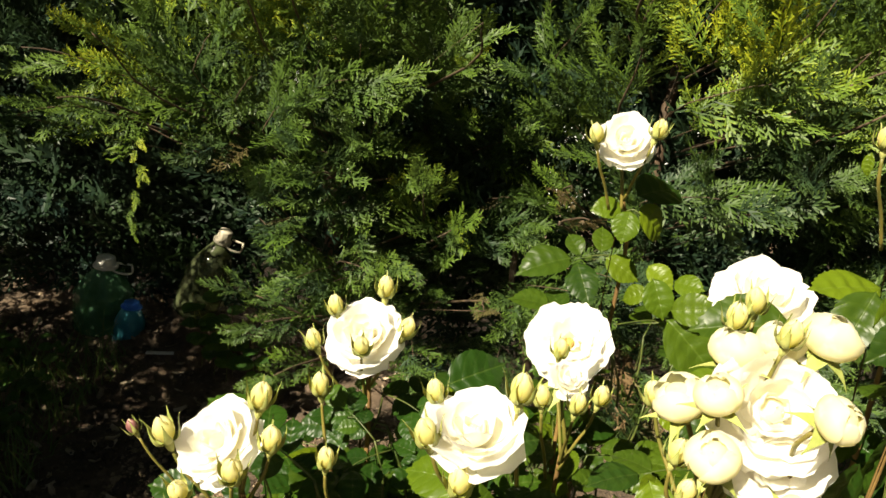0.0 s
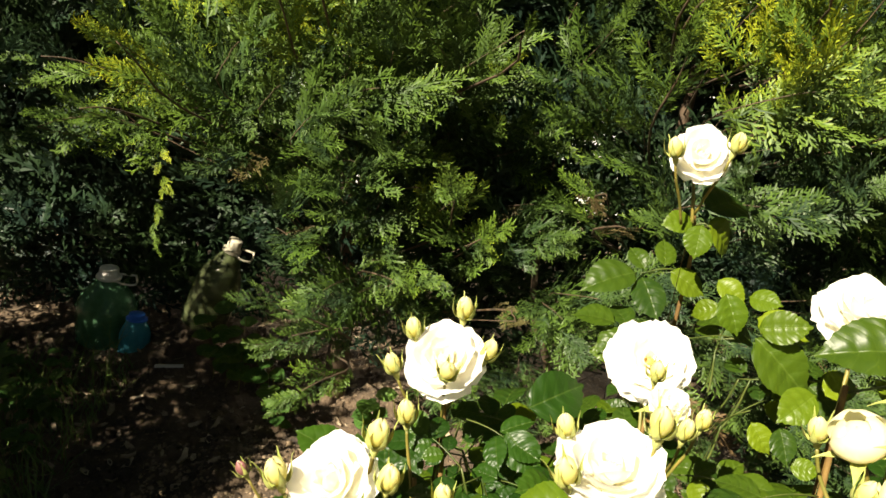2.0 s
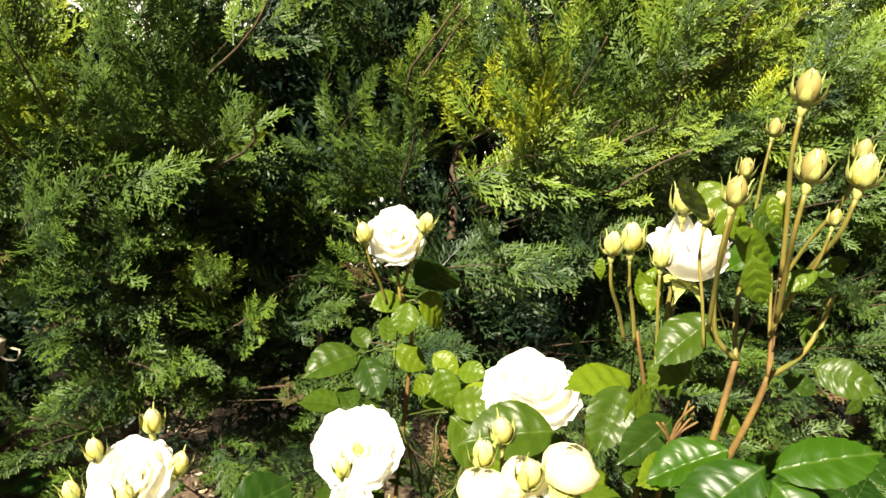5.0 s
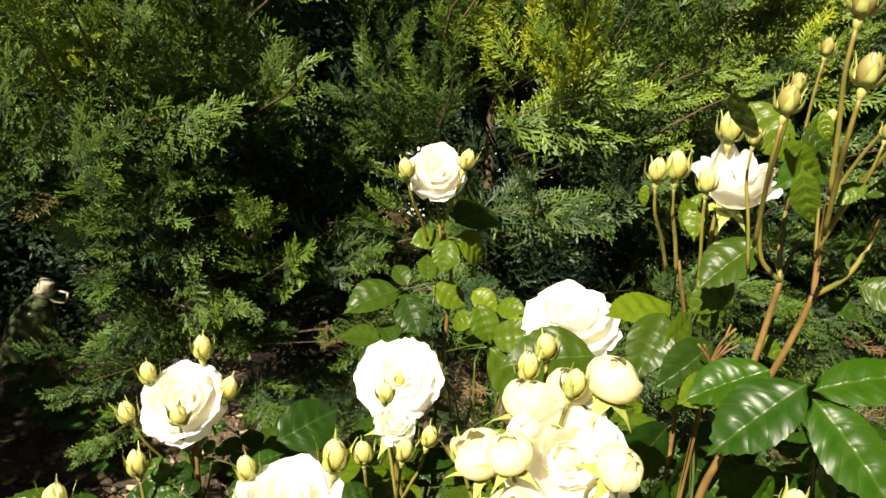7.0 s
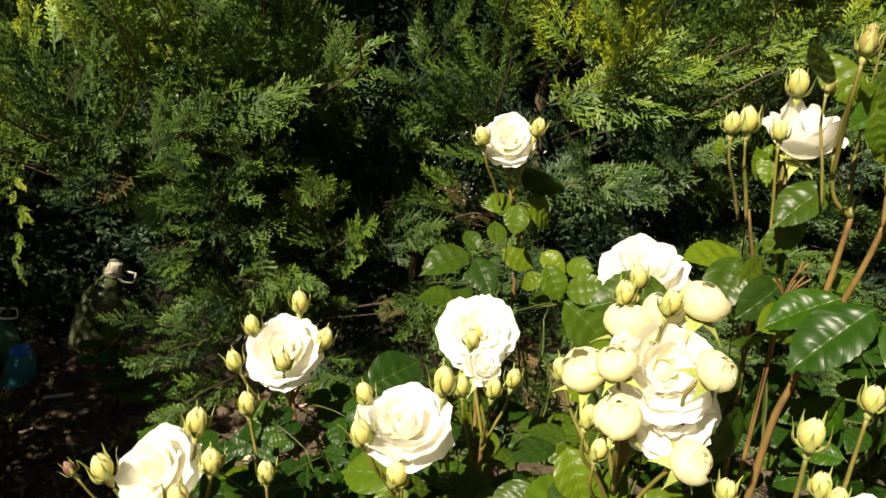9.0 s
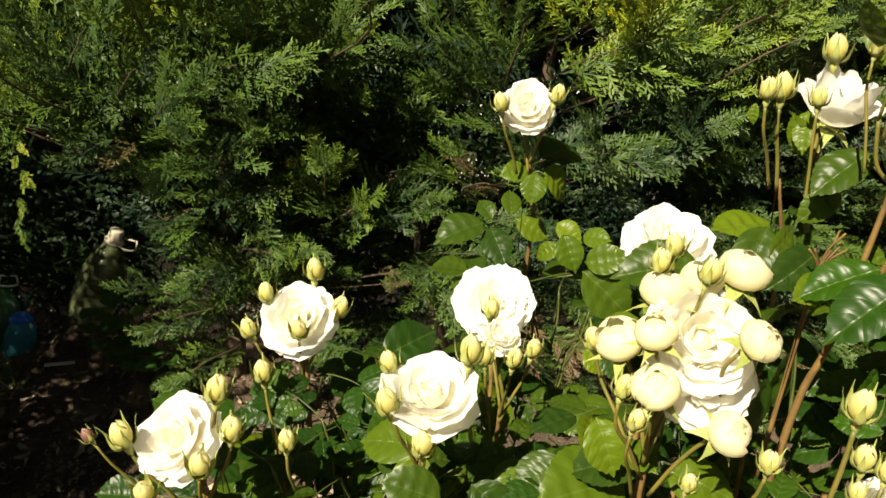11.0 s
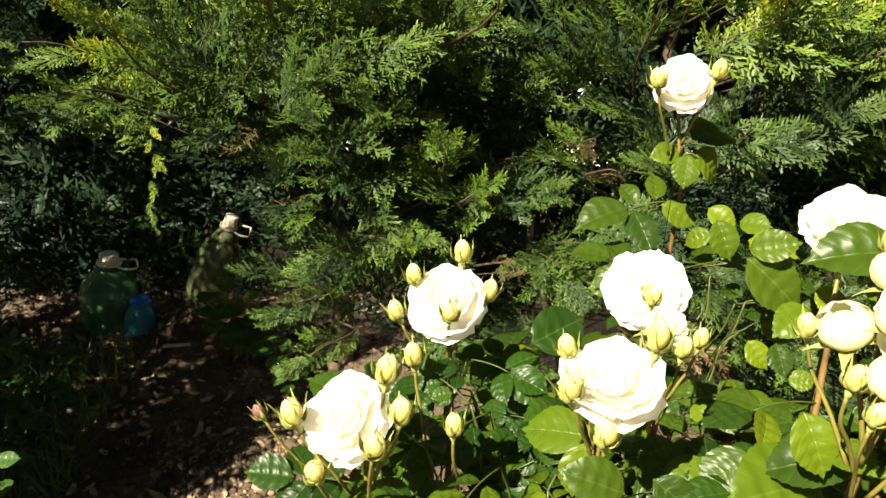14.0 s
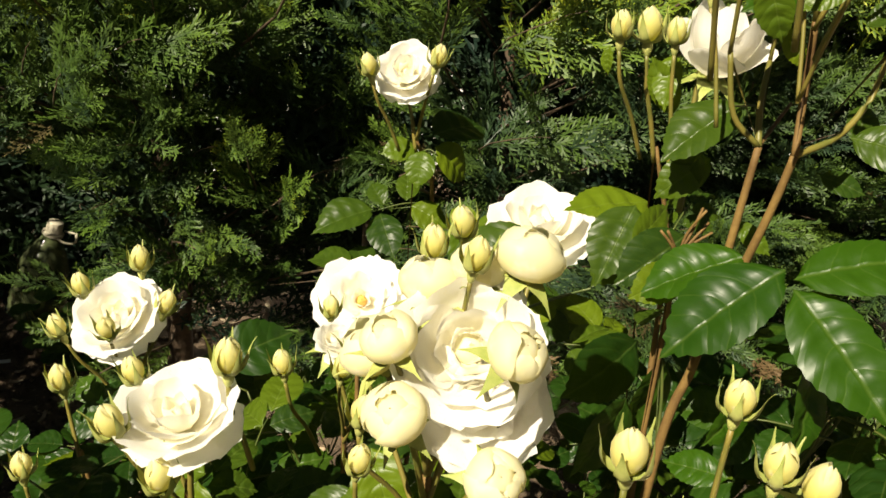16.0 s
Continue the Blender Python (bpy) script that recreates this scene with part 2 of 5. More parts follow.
def axis_frame(origin, axis, spin=0.0, size=1.0):
    """A pose whose z axis points along axis."""
    q = Vector((0, 0, 1)).rotation_difference(Vector(axis).normalized())
    return Matrix.Translation(origin) @ q.to_matrix().to_4x4() @ Matrix.Rotation(spin, 4, "Z") @ Matrix.Diagonal((size, size, size, 1))


# ---- rose parts ----


def leaf_blade(seed, mat=LEAF, broad=1.0):
    """A toothed, folded, slightly wavy leaflet of length 1."""
    r = random.Random(seed)
    nv, half = 23, 3
    fold, droop, twist, wid = r.uniform(0.10, 0.30), r.uniform(0.05, 0.28), r.uniform(-0.12, 0.12), r.uniform(0.315, 0.36) * broad
    v = []
    for j in range(nv):
        t = j / (nv - 1)
        w = wid * (math.sin(math.pi * t ** 0.86) ** (0.62 + 0.85 * t ** 2.5)) if 0 < t < 1 else 0.0
        tooth = 0.012 if j % 2 and 0.08 < t < 0.97 else 0.0
        for i in range(-half, half + 1):
            s = i / half
            edge = abs(s) == 1
            x = s * (w + (tooth if edge else 0)) + 0.02 * math.sin(3 * t)
            y = t + (0.012 if edge and tooth else 0) + 0.05 * abs(s) * (1 - t) - (0.03 * abs(s) if t > 0.9 else 0)
            z = fold * abs(s) * w * 1.4 - droop * t * t + twist * s * w + 0.010 * math.sin(11 * t + 2 * abs(s) + seed) * abs(s) - 0.10 * s * s * w + 0.046 * abs(math.sin(math.pi * (5.2 * t - 1.5 * abs(s) * w))) * math.sin(math.pi * min(1.0, abs(s) + 0.12)) * w / wid
            v.append((x, y, z))
    return grid_mesh("leaflet", v, quads(2 * half + 1, nv), mat)


BLADES = [leaf_blade(k, LEAF, 1.0) for k in range(7)]
SHADE_BLADES = [leaf_blade(60 + k, SHADE_LEAF) for k in range(5)]
BROAD_BLADES = [leaf_blade(70 + k, BIG_LEAF, 0.74) for k in range(5)]
YOUNG_BLADES = [leaf_blade(80 + k, YOUNG_LEAF, 1.04) for k in range(4)]
SLIM_BLADES = [leaf_blade(90 + k, YOUNG_LEAF, 0.66) for k in range(4)]
PLAIN_BLADES = [leaf_blade(100 + k, LEAF, 0.80) for k in range(4)]
LEAF_MIX = (BLADES, YOUNG_BLADES, YOUNG_BLADES)
WEED_BLADES = [leaf_blade(40 + k, WEED) for k in range(3)]


def petal_shape(seed, length, tilt0, tilt1, r0, half_angle, ruffle, lip, blush, green=0.0, mat=PETAL):
    """A petal as part of a cup round the z axis: its profile leaves the base at tilt0 degrees from the axis and ends at tilt1."""
    r = random.Random(seed)
    nu, nv = 9, 8
    ph1, ph2 = r.uniform(0, 6.3), r.uniform(0, 6.3)
    prof, rad, z = [], r0, 0.0
    for j in range(nv):
        t = j / (nv - 1)
        prof.append((rad, z))
        a = radians(tilt0 + (tilt1 - tilt0) * t + (lip if t > 0.75 else 0))
        rad += math.sin(a) * length / (nv - 1)
        z += math.cos(a) * length / (nv - 1)
    v, tone = [], []
    for j, (rad, z) in enumerate(prof):
        t = j / (nv - 1)
        wide = half_angle * (0.45 + 0.55 * math.sin(math.pi * min(1, 0.15 + 0.75 * t)))
        for i in range(nu):
            u = 2 * i / (nu - 1) - 1
            cut = 1 - 0.22 * max(0, t - 0.55) / 0.45 * abs(u) ** 2.4
            wave = ruffle * length * t * t * (math.sin(4 * u + ph1) + 0.6 * math.sin(9 * u + ph2))
            rr = max(0.0005, (rad + wave) * (1 if cut > 0.99 else 0.985)) + 0.02 * length * u * u * t
            zz = z * cut + 0.35 * wave
            v.append((rr * math.sin(wide * u), rr * math.cos(wide * u), zz))
            tone.append((min(1, max(0, (t * 1.5 - 0.15) * (1 - blush) + 0.15)), max(0.7 * max(0, 0.3 - t), green * (1 - 0.5 * t)), 0))
    return grid_mesh("petal", v, quads(nu, nv), mat, np.array(tone))


def petal_set(kind):
    """The rings of petals of a bloom 1 wide: count, meshes, turn."""
    # rings: petals, length, tilt at base, tilt at rim, base radius, half angle, ruffle, lip, blush
    rings = {
        "full": ((3, 0.26, 20, -25, 0.020, 1.4, 0.02, 0, 0.7), (4, 0.33, 32, -20, 0.045, 1.25, 0.025, 6, 0.55), (4, 0.40, 48, -12, 0.065, 1.2, 0.03, 10, 0.4), (5, 0.47, 66, 2, 0.075, 1.1, 0.03, 22, 0.2), (5, 0.50, 82, 24, 0.07, 1.0, 0.035, 34, 0.05), (5, 0.46, 94, 60, 0.06, 0.9, 0.04, 32, 0.0)),
        "open": ((5, 0.22, 30, -10, 0.05, 0.8, 0.04, 15, 0.35), (6, 0.33, 52, 4, 0.06, 0.85, 0.03, 22, 0.2), (7, 0.42, 66, 26, 0.06, 0.85, 0.028, 30, 0.1), (7, 0.49, 80, 48, 0.05, 0.8, 0.03, 30, 0.0), (6, 0.48, 92, 70, 0.05, 0.75, 0.03, 25, 0.0)),
        "cup": ((3, 0.36, 16, -25, 0.03, 1.4, 0.015, 0, 0.6), (4, 0.44, 34, -20, 0.05, 1.2, 0.02, 8, 0.45), (5, 0.52, 52, -14, 0.06, 1.05, 0.025, 14, 0.3), (5, 0.56, 70, -6, 0.06, 1.0, 0.03, 24, 0.15), (5, 0.54, 86, 14, 0.06, 0.95, 0.035, 40, 0.05), (4, 0.46, 96, 62, 0.05, 0.85, 0.04, 35, 0.0)),
        "goblet": ((3, 0.60, 20, -24, 0.03, 1.4, 0.02, 2, 0.45), (4, 0.70, 36, -22, 0.05, 1.1, 0.025, 8, 0.3), (4, 0.74, 52, -16, 0.05, 0.95, 0.03, 20, 0.1), (3, 0.62, 70, 10, 0.05, 0.8, 0.04, 40, 0.0)),
    }[kind]
    return [(n, [petal_shape(100 * len(kind) + 10 * k + j, *spec) for j in range(2)], k * 0.9) for k, (n, *spec) in enumerate(rings)]


PETALS = {kind: petal_set(kind) for kind in ("full", "open", "cup", "goblet")}


def lathe(name, profile, mat, sides=10, wobble=0.0, tone=None, ridges=0):
    v, tn = [], []
    for k, (r, z) in enumerate(profile):
        for s in range(sides):
            w = 2 * math.pi * s / sides
            rr = r * (1 + wobble * math.sin(ridges * w + 2.2 * z / max(1e-6, profile[-1][1])))
            v.append((rr * math.cos(w), rr * math.sin(w), z))
            if tone:
                tn.append(tone(k / (len(profile) - 1)))
    return grid_mesh(name, v, quads(sides, len(profile), closed=True), mat, np.array(tn) if tone else None)


def sepal_shape(seed, length, bends, width):
    """A pointed sepal; bends: its lean from the bud's axis, in degrees, at base, middle and tip."""
    r = random.Random(seed)
    v, nv, y, z = [], 10, 0.0, 0.0
    for j in range(nv):
        t = j / (nv - 1)
        w = width * (1 - t) ** 0.9 * (0.55 + 0.9 * math.sin(math.pi * min(1, t + 0.2))) + 0.0004
        for s in (-1, 0, 1):
            v.append((s * w, y - 0.45 * abs(s) * w, z + 0.25 * abs(s) * w))
        lean = bends[0] + (bends[1] - bends[0]) * min(1, 2 * t) + (bends[2] - bends[1]) * max(0, 2 * t - 1) + r.uniform(-8, 8)
        y += math.sin(radians(lean)) * length / nv
        z += math.cos(radians(lean)) * length / nv
    return grid_mesh("sepal", v, quads(3, nv), SEPAL)


# sepals: hugging a bud, spread wide, bent down
SEPALS = {"hug": [sepal_shape(k, 0.045, (76, -2, -8 + 26 * k), 0.0046) for k in range(3)], "spread": [sepal_shape(10 + k, 0.038, (92, 62 + 18 * k, 96 + 10 * k), 0.0066) for k in range(3)], "bent": [sepal_shape(20 + k, 0.036, (98, 112 + 14 * k, 140), 0.0076) for k in range(3)]}
BUD = lathe("bud", [(0.0030, 0), (0.0050, 0.004), (0.0068, 0.009), (0.0070, 0.015), (0.0054, 0.022), (0.0028, 0.029), (0.0002, 0.033)], PETAL, 12, 0.05, lambda t: (0.35 + 0.3 * t, 0.95 - 0.55 * t, 0), 3)
GLOBE = lathe("bud", [(0.005, 0), (0.0100, 0.004), (0.0130, 0.010), (0.0140, 0.016), (0.0125, 0.022), (0.0090, 0.026), (0.0050, 0.028), (0.0005, 0.027)], PETAL, 16, 0.045, lambda t: (0.45 + 0.3 * t, 0.66 - 0.3 * t, 0), 4)
WRAPS = {"bud": [petal_shape(300 + k, 0.038, 48, -62, 0.002, 1.25, 0.004, 0, 0.75, 1.1) for k in range(3)], "globe": [petal_shape(310 + k, 0.0465, 88, -96 + 5 * k, 0.003, 1.2, 0.020, 0, 0.65, 0.62) for k in range(3)]}
for skin, skin_mat in (("tan", TAN_BUD), ("red", RED_BUD)):
    WRAPS[skin] = [petal_shape(300 + k, 0.038, 48, -62, 0.002, 1.25, 0.004, 0, 0.75, 1.0, skin_mat) for k in range(3)]
HIP = lathe("hip", [(0.0018, -0.012), (0.0036, -0.009), (0.0050, -0.004), (0.0050, 0.0), (0.0040, 0.002)], SEPAL, 10)


def calyx(parent, origin, axis, size, style, seed):
    r = random.Random(seed)
    part("hip", HIP, parent, axis_frame(origin, axis, 0, size))
    for k in range(5):
        m = axis_frame(origin, axis, k * 2 * math.pi / 5 + r.uniform(-0.2, 0.2), size) @ Matrix.Translation((0, 0.0035, 0))
        part("sepal", SEPALS[style][(k + seed) % 3], parent, m)


def stalk_to(parent, top, axis, fork, radius):
    """The stalk from a fork up to the base of a flower, nearly straight."""
    top, fork = Vector(top), Vector(fork)
    drop, flat = max(0.10, top.z - fork.z), Vector((fork.x - top.x, fork.y - top.y, 0))
    if flat.length > 0.55 * drop:
        flat *= 0.55 * drop / flat.length
    fork = top + flat - Vector((0, 0, drop))
    lead = (top - fork).length
    neck = top.lerp(fork, 0.25).lerp(top - Vector(axis).normalized() * lead * 0.25, 0.5)
    return tube("stalk", [fork, fork.lerp(neck, 0.5) + Vector((0, 0, 0.04 * lead)), neck, top], (radius * 1.25, radius), STALK, parent, 4, 6)


def bud(bush, at, axis, size=1.0, style="hug", fork=None, globe=False, seed=0, skin="bud"):
    """A bud whose middle is at the given place."""
    axis = Vector(axis).normalized()
    base = Vector(at) - axis * (0.015 if globe else 0.013) * size
    ob = part("bud", GLOBE if globe else BUD, bush, axis_frame(base, axis, seed * 1.7, size), "half-open cream bud" if globe else "")
    for k in range(5 if globe else 3):
        spin = seed + k * (2 * math.pi / (5 if globe else 3)) + 0.2 * k
        part("petal", WRAPS["globe" if globe else skin][(k + seed) % 3], ob, axis_frame(base, axis, spin, size * (1 + (0.06 if globe else 0.025) * (k % 3))))
    calyx(ob, base, axis, size, style, seed)
    if fork:
        stalk_to(bush, base - axis * 0.011 * size, axis, fork, 0.0015 * size + 0.0006)
    return ob


def bloom(bush, at, axis, width, kind, fork, seed=0, stretch=1.0):
    """A bloom of the given width whose middle is at the given place."""
    r = random.Random(seed)
    axis = Vector(axis).normalized()
    base = Vector(at) - axis * width * 0.26
    core = part("bloom", lathe("bloom", [(0.0012, -0.004), (0.006, -0.002), (0.010, 0.004), (0.0085, 0.013), (0.004, 0.018), (0.0005, 0.019)], STAMEN if kind == "open" else PETAL, 12, 0.08, lambda t: (0.3, 0.3, 0), 5), bush, axis_frame(base, axis, seed, width / 0.09 * (0.6 if kind == "open" else 1.0)))
    for n, meshes, turn in PETALS[kind]:
        for k in range(n):
            s = width * r.uniform(0.93, 1.06)
            m = axis_frame(base, axis, turn + 2 * math.pi * (k + r.uniform(-0.12, 0.12)) / n, s) @ Matrix.Rotation(radians(r.uniform(-6, 6)), 4, "X") @ Matrix.Diagonal((1, 1, stretch, 1))
            part("petal", meshes[k % 2], core, m)
    calyx(core, base - axis * 0.002, axis, 1.15, "bent", seed)
    if fork:
        stalk_to(bush, base - axis * 0.014, axis, fork, 0.0024)
    return core


def leaflet(parent, base, tip, up, seed=0, blades=BLADES):
    base, tip = Vector(base), Vector(tip)
    return part("leaflet", blades[seed % len(blades)], parent, frame_of(base, tip - base, up, (tip - base).length))


def leaf(bush, base, along, up, size, seed, count=5, blades=BLADES, mat=RACHIS):
    """A compound leaf: a rachis with leaflets."""
    r = random.Random(seed)
    base, d = Vector(base), Vector(along).normalized()
    up = (Vector(up) - Vector(up).dot(d) * d).normalized()
    side = d.cross(up)
    length = size * 0.62
    pts = [base, base + d * length * 0.4 + up * length * 0.05, base + d * length * 0.75 + up * length * 0.03, base + d * length - up * length * 0.06]
    stem = tube("leaf", pts, (0.0014, 0.0008), mat, bush, 3, 4)
    tips = [(1.0, 0.0, size * 0.48)]
    for k in range((count - 1) // 2):
        for s in (-1, 1):
            tips.append((0.82 - 0.38 * k, s * 0.95, size * (0.40 - 0.07 * k)))
    for k, (f, turn, ln) in enumerate(tips):
        p = pts[0].lerp(pts[3], f)
        w = d * math.cos(turn) + side * math.sin(turn) - up * r.uniform(0.0, 0.35)
        n = up + side * r.uniform(-0.35, 0.35) + d * r.uniform(-0.3, 0.2)
        p = p + w.normalized() * 0.004
        leaflet(stem, p, p + w.normalized() * ln * r.uniform(0.88, 1.1), n, r.randrange(99), blades)
    return stem

# ---- ground and wall ----


def ground_height(x, y):
    """Uneven garden soil with a low heap beside the roses."""
    h = 0.05 * (noise.noise((x * 1.1, y * 1.1, 3.0))) + 0.022 * noise.noise((x * 5, y * 5, 7.0)) + 0.012 * noise.noise((x * 17, y * 17, 1.0))
    heap = 0.085 * math.exp(-(((x + 0.36) / 0.30) ** 2 + ((y - 1.92) / 0.22) ** 2))
    heap += 0.165 * math.exp(-(((x + 0.78) / 0.22) ** 2 + ((y - 2.72) / 0.2) ** 2))
    fade = 1.0 / (1.0 + (max(0.0, abs(x) - 6) + max(0.0, abs(y) - 8)) * 0.3)
    return h * fade + heap


def spaced(lo, hi, step, far):
    mid = list(np.arange(lo, hi, step))
    grow = [step * 1.5 ** k for k in range(1, 40)]
    out, back_ = [], []
    p, q = hi, lo
    for g in grow:
        p, q = p + g, q - g
        out.append(p), back_.append(q)
        if p > far:
            break
    return back_[::-1] + mid + out


def build_ground():
    xs, ys = spaced(-2.2, 1.6, 0.022, 400), spaced(1.2, 3.6, 0.022, 400)
    v = [(x, y, ground_height(x, y)) for y in ys for x in xs]
    me = grid_mesh("ground", v, quads(len(xs), len(ys)), SOIL)
    ob = new("ground", me)
    place(ob, None, Matrix.Identity(4))
    tagged(ob, "dry crumbly brown garden soil with small clods", "ground", kind="structure")


build_ground()


def box_arrays(sx, sy, sz, bevel=0.004):
    bm = bmesh.new()
    bmesh.ops.create_cube(bm, size=1)
    bmesh.ops.scale(bm, vec=(sx, sy, sz), verts=bm.verts)
    bmesh.ops.bevel(bm, geom=bm.edges[:], offset=bevel, segments=2, affect="EDGES")
    return bm


def box(name, at, size, mat, parent=None, bevel=0.004, turn=(0, 0, 0)):
    me = bpy.data.meshes.new(name)
    bm = box_arrays(*size, bevel)
    bm.to_mesh(me)
    bm.free()
    me.materials.append(mat)
    ob = new(name, me)
    place(ob, parent, pose(*at, *turn))
    return ob


wall = box("wall_north", (1.2, 5.2, 1.6), (6.4, 0.24, 3.3), WHITE_WALL, bevel=0.01)
tagged(wall, "bright sunlit white rendered wall behind the hedge", "wall", kind="structure")
# Blue-grey area over the wall's left end, built as a ribbed panel.
grey_panel = box("sheet_panel", (-2.4, 5.06, 1.15), (2.3, 0.03, 2.3), GREY_SHEET)
tagged(grey_panel, "blue-grey ribbed panel standing on the soil", "panel")
for k in range(9):
    box("rib", (-3.4 + 0.25 * k, 5.035, 1.15), (0.04, 0.03, 2.24), GREY_SHEET, grey_panel)
post = thing("board_post", (1.90, 3.9, -0.03), "pale upright boards leaning slightly with a dark joint", "post")
for k in range(2):
    box("board", (1.90 + 0.085 * k, 3.9, 1.25), (0.066, 0.03, 2.6), BOARD, post, 0.003, (0, -6, 0))

box("joint", (1.942, 3.93, 1.25), (0.03, 0.012, 2.55), BARK, post, 0.002, (0, -6, 0))

# ---- cypress hedge ----


def spray_arrays(seed, fine=True):
    """A flat feathery cypress spray of length 1: points, quads, tone."""
    r = random.Random(seed)
    v, q, tone = [], [], []
    wide = 1.0 if fine else 1.7

    def blade(p, d, n, length, half, tip0, tip1):
        k = len(v)
        side = d.cross(n).normalized() * half * wide
        v.extend((p - side * 0.7, p + d * length * 0.72 - side * 0.8, p + d * length, p + d * length * 0.30 + side))
        mid = (tip0 + tip1) / 2
        tone.extend(((tip0, 0, 0), (mid, 0, 0), (tip1, 0, 0), (mid, 0, 0)))
        q.append((k, k + 1, k + 2, k + 3))

    sway, droop, slim = r.uniform(-0.16, 0.16), r.uniform(-0.05, 0.28), r.uniform(0.75, 1.15)

    def axis(s):
        return Vector((sway * math.sin(2.4 * s), s, -droop * s * s))

    n_side = 14 if fine else 9
    for k in range(5):
        a, b = axis(k / 5), axis((k + 1) / 5)
        blade(a, (b - a).normalized(), Vector((0.3, 0, 1)), (b - a).length * 1.3, 0.013, 0.05 + 0.1 * k, 0.15 + 0.14 * k)
    for k in range(n_side):
        s = 0.05 + 0.93 * k / n_side
        hand = 1 if k % 2 else -1
        ang = radians(r.uniform(34, 47) - 16 * s) * hand
        length = (0.07 + 0.40 * slim * (1 - s) ** 0.75 * min(1.0, 0.55 + 2.2 * s)) * r.uniform(0.8, 1.1)
        d = Vector((math.sin(ang), math.cos(ang), r.uniform(-0.25, 0.35))).normalized()
        nrm = Vector((r.uniform(-0.8, 0.8), r.uniform(-0.5, 0.5), 1)).normalized()
        p0 = axis(s)
        blade(p0, d, nrm, length, 0.0140, 0.05 + 0.35 * s, 0.55 + 0.45 * s)
        count = max(1, int(length / (0.043 if fine else 0.085)))
        for j in range(count):
            f = (j + 0.5) / (count + 0.5)
            a2 = ang + radians(r.uniform(24, 36)) * (1 if j % 2 else -1)
            d2 = Vector((math.sin(a2), math.cos(a2), d.z + r.uniform(-0.25, 0.25))).normalized()
            n2 = Vector((nrm.x + r.uniform(-0.5, 0.5), nrm.y + r.uniform(-0.5, 0.5), 1)).normalized()
            ln = (0.140 - 0.055 * f) * r.uniform(0.75, 1.2)
            blade(p0 + d * length * f, d2, n2, ln, 0.0165, 0.1 + 0.4 * s * f, 0.4 + 0.6 * max(s, f))
    return np.array([tuple(p) for p in v]), np.array(q), np.array(tone)


SPRAYS = [spray_arrays(200 + k) for k in range(9)]
INNER_SPRAYS = [spray_arrays(230 + k, False) for k in range(4)]
SPRAY_MESHES = [grid_mesh("spray", v, q, NEEDLE, t * 0.85, smooth=False) for v, q, t in SPRAYS]

TRUNKS = (-1.72, -0.30, 0.78, 1.75, 2.65)


def hedge_front(x, z):
    """Where the outer face of the hedge stands, seen from the roses."""
    y = 2.02 - 0.24 / (1 + math.exp(-(x - 0.42) * 7)) + 0.10 * math.cos((x + 0.30) * 5.2) * -1
    y += 0.14 * max(0.0, 0.75 - z) + 0.10 * max(0.0, z - 1.45)
    y += 0.20 * math.exp(-((x - 0.16) / 0.19) ** 2) * min(1.0, max(0.0, (z - 0.85) / 0.15))
    return y + 0.17 * noise.noise((x * 2.6, z * 2.9, 0.5)) + 0.13 * noise.noise((x * 6.5, z * 7.5, 4.5))


def gap(x, z):
    """How open the hedge is at a place: 1 in the dark hollows."""
    g = 0.0
    if x < -0.70 and z < 0.93 or x < -0.93 and z > 1.17 or x < -1.12:
        return 1.0
    if x < -0.40 and z < 0.90 - 1.1 * (x + 0.70):
        return 1.0
    # x, z, half width, half height
    for cx, cz, w, h in ((0.19, 1.38, 0.11, 0.19), (0.55, 1.53, 0.14, 0.27), (1.12, 0.92, 0.20, 0.07), (0.02, 0.86, 0.14, 0.04), (0.72, 0.82, 0.12, 0.06)):
        g = max(g, 1 - ((x - cx) / w) ** 4 - ((z - cz) / h) ** 4)
    return max(0.0, g)


def top_of(x):
    """Height up to which the hedge is dense; thin upright shoots stand above it."""
    high = 1.69 + 0.02 / (1 + math.exp((0.30 - x) * 14)) + 0.14 / (1 + math.exp((0.60 - x) * 16)) + 0.12 / (1 + math.exp((1.12 - x) * 16))
    return high + 0.30 * math.exp(-((x - 0.47) / 0.17) ** 2) - 0.17 * math.exp(-((x - 0.84) / 0.06) ** 2) + 0.04 * math.sin(13.0 * x + 1.0)


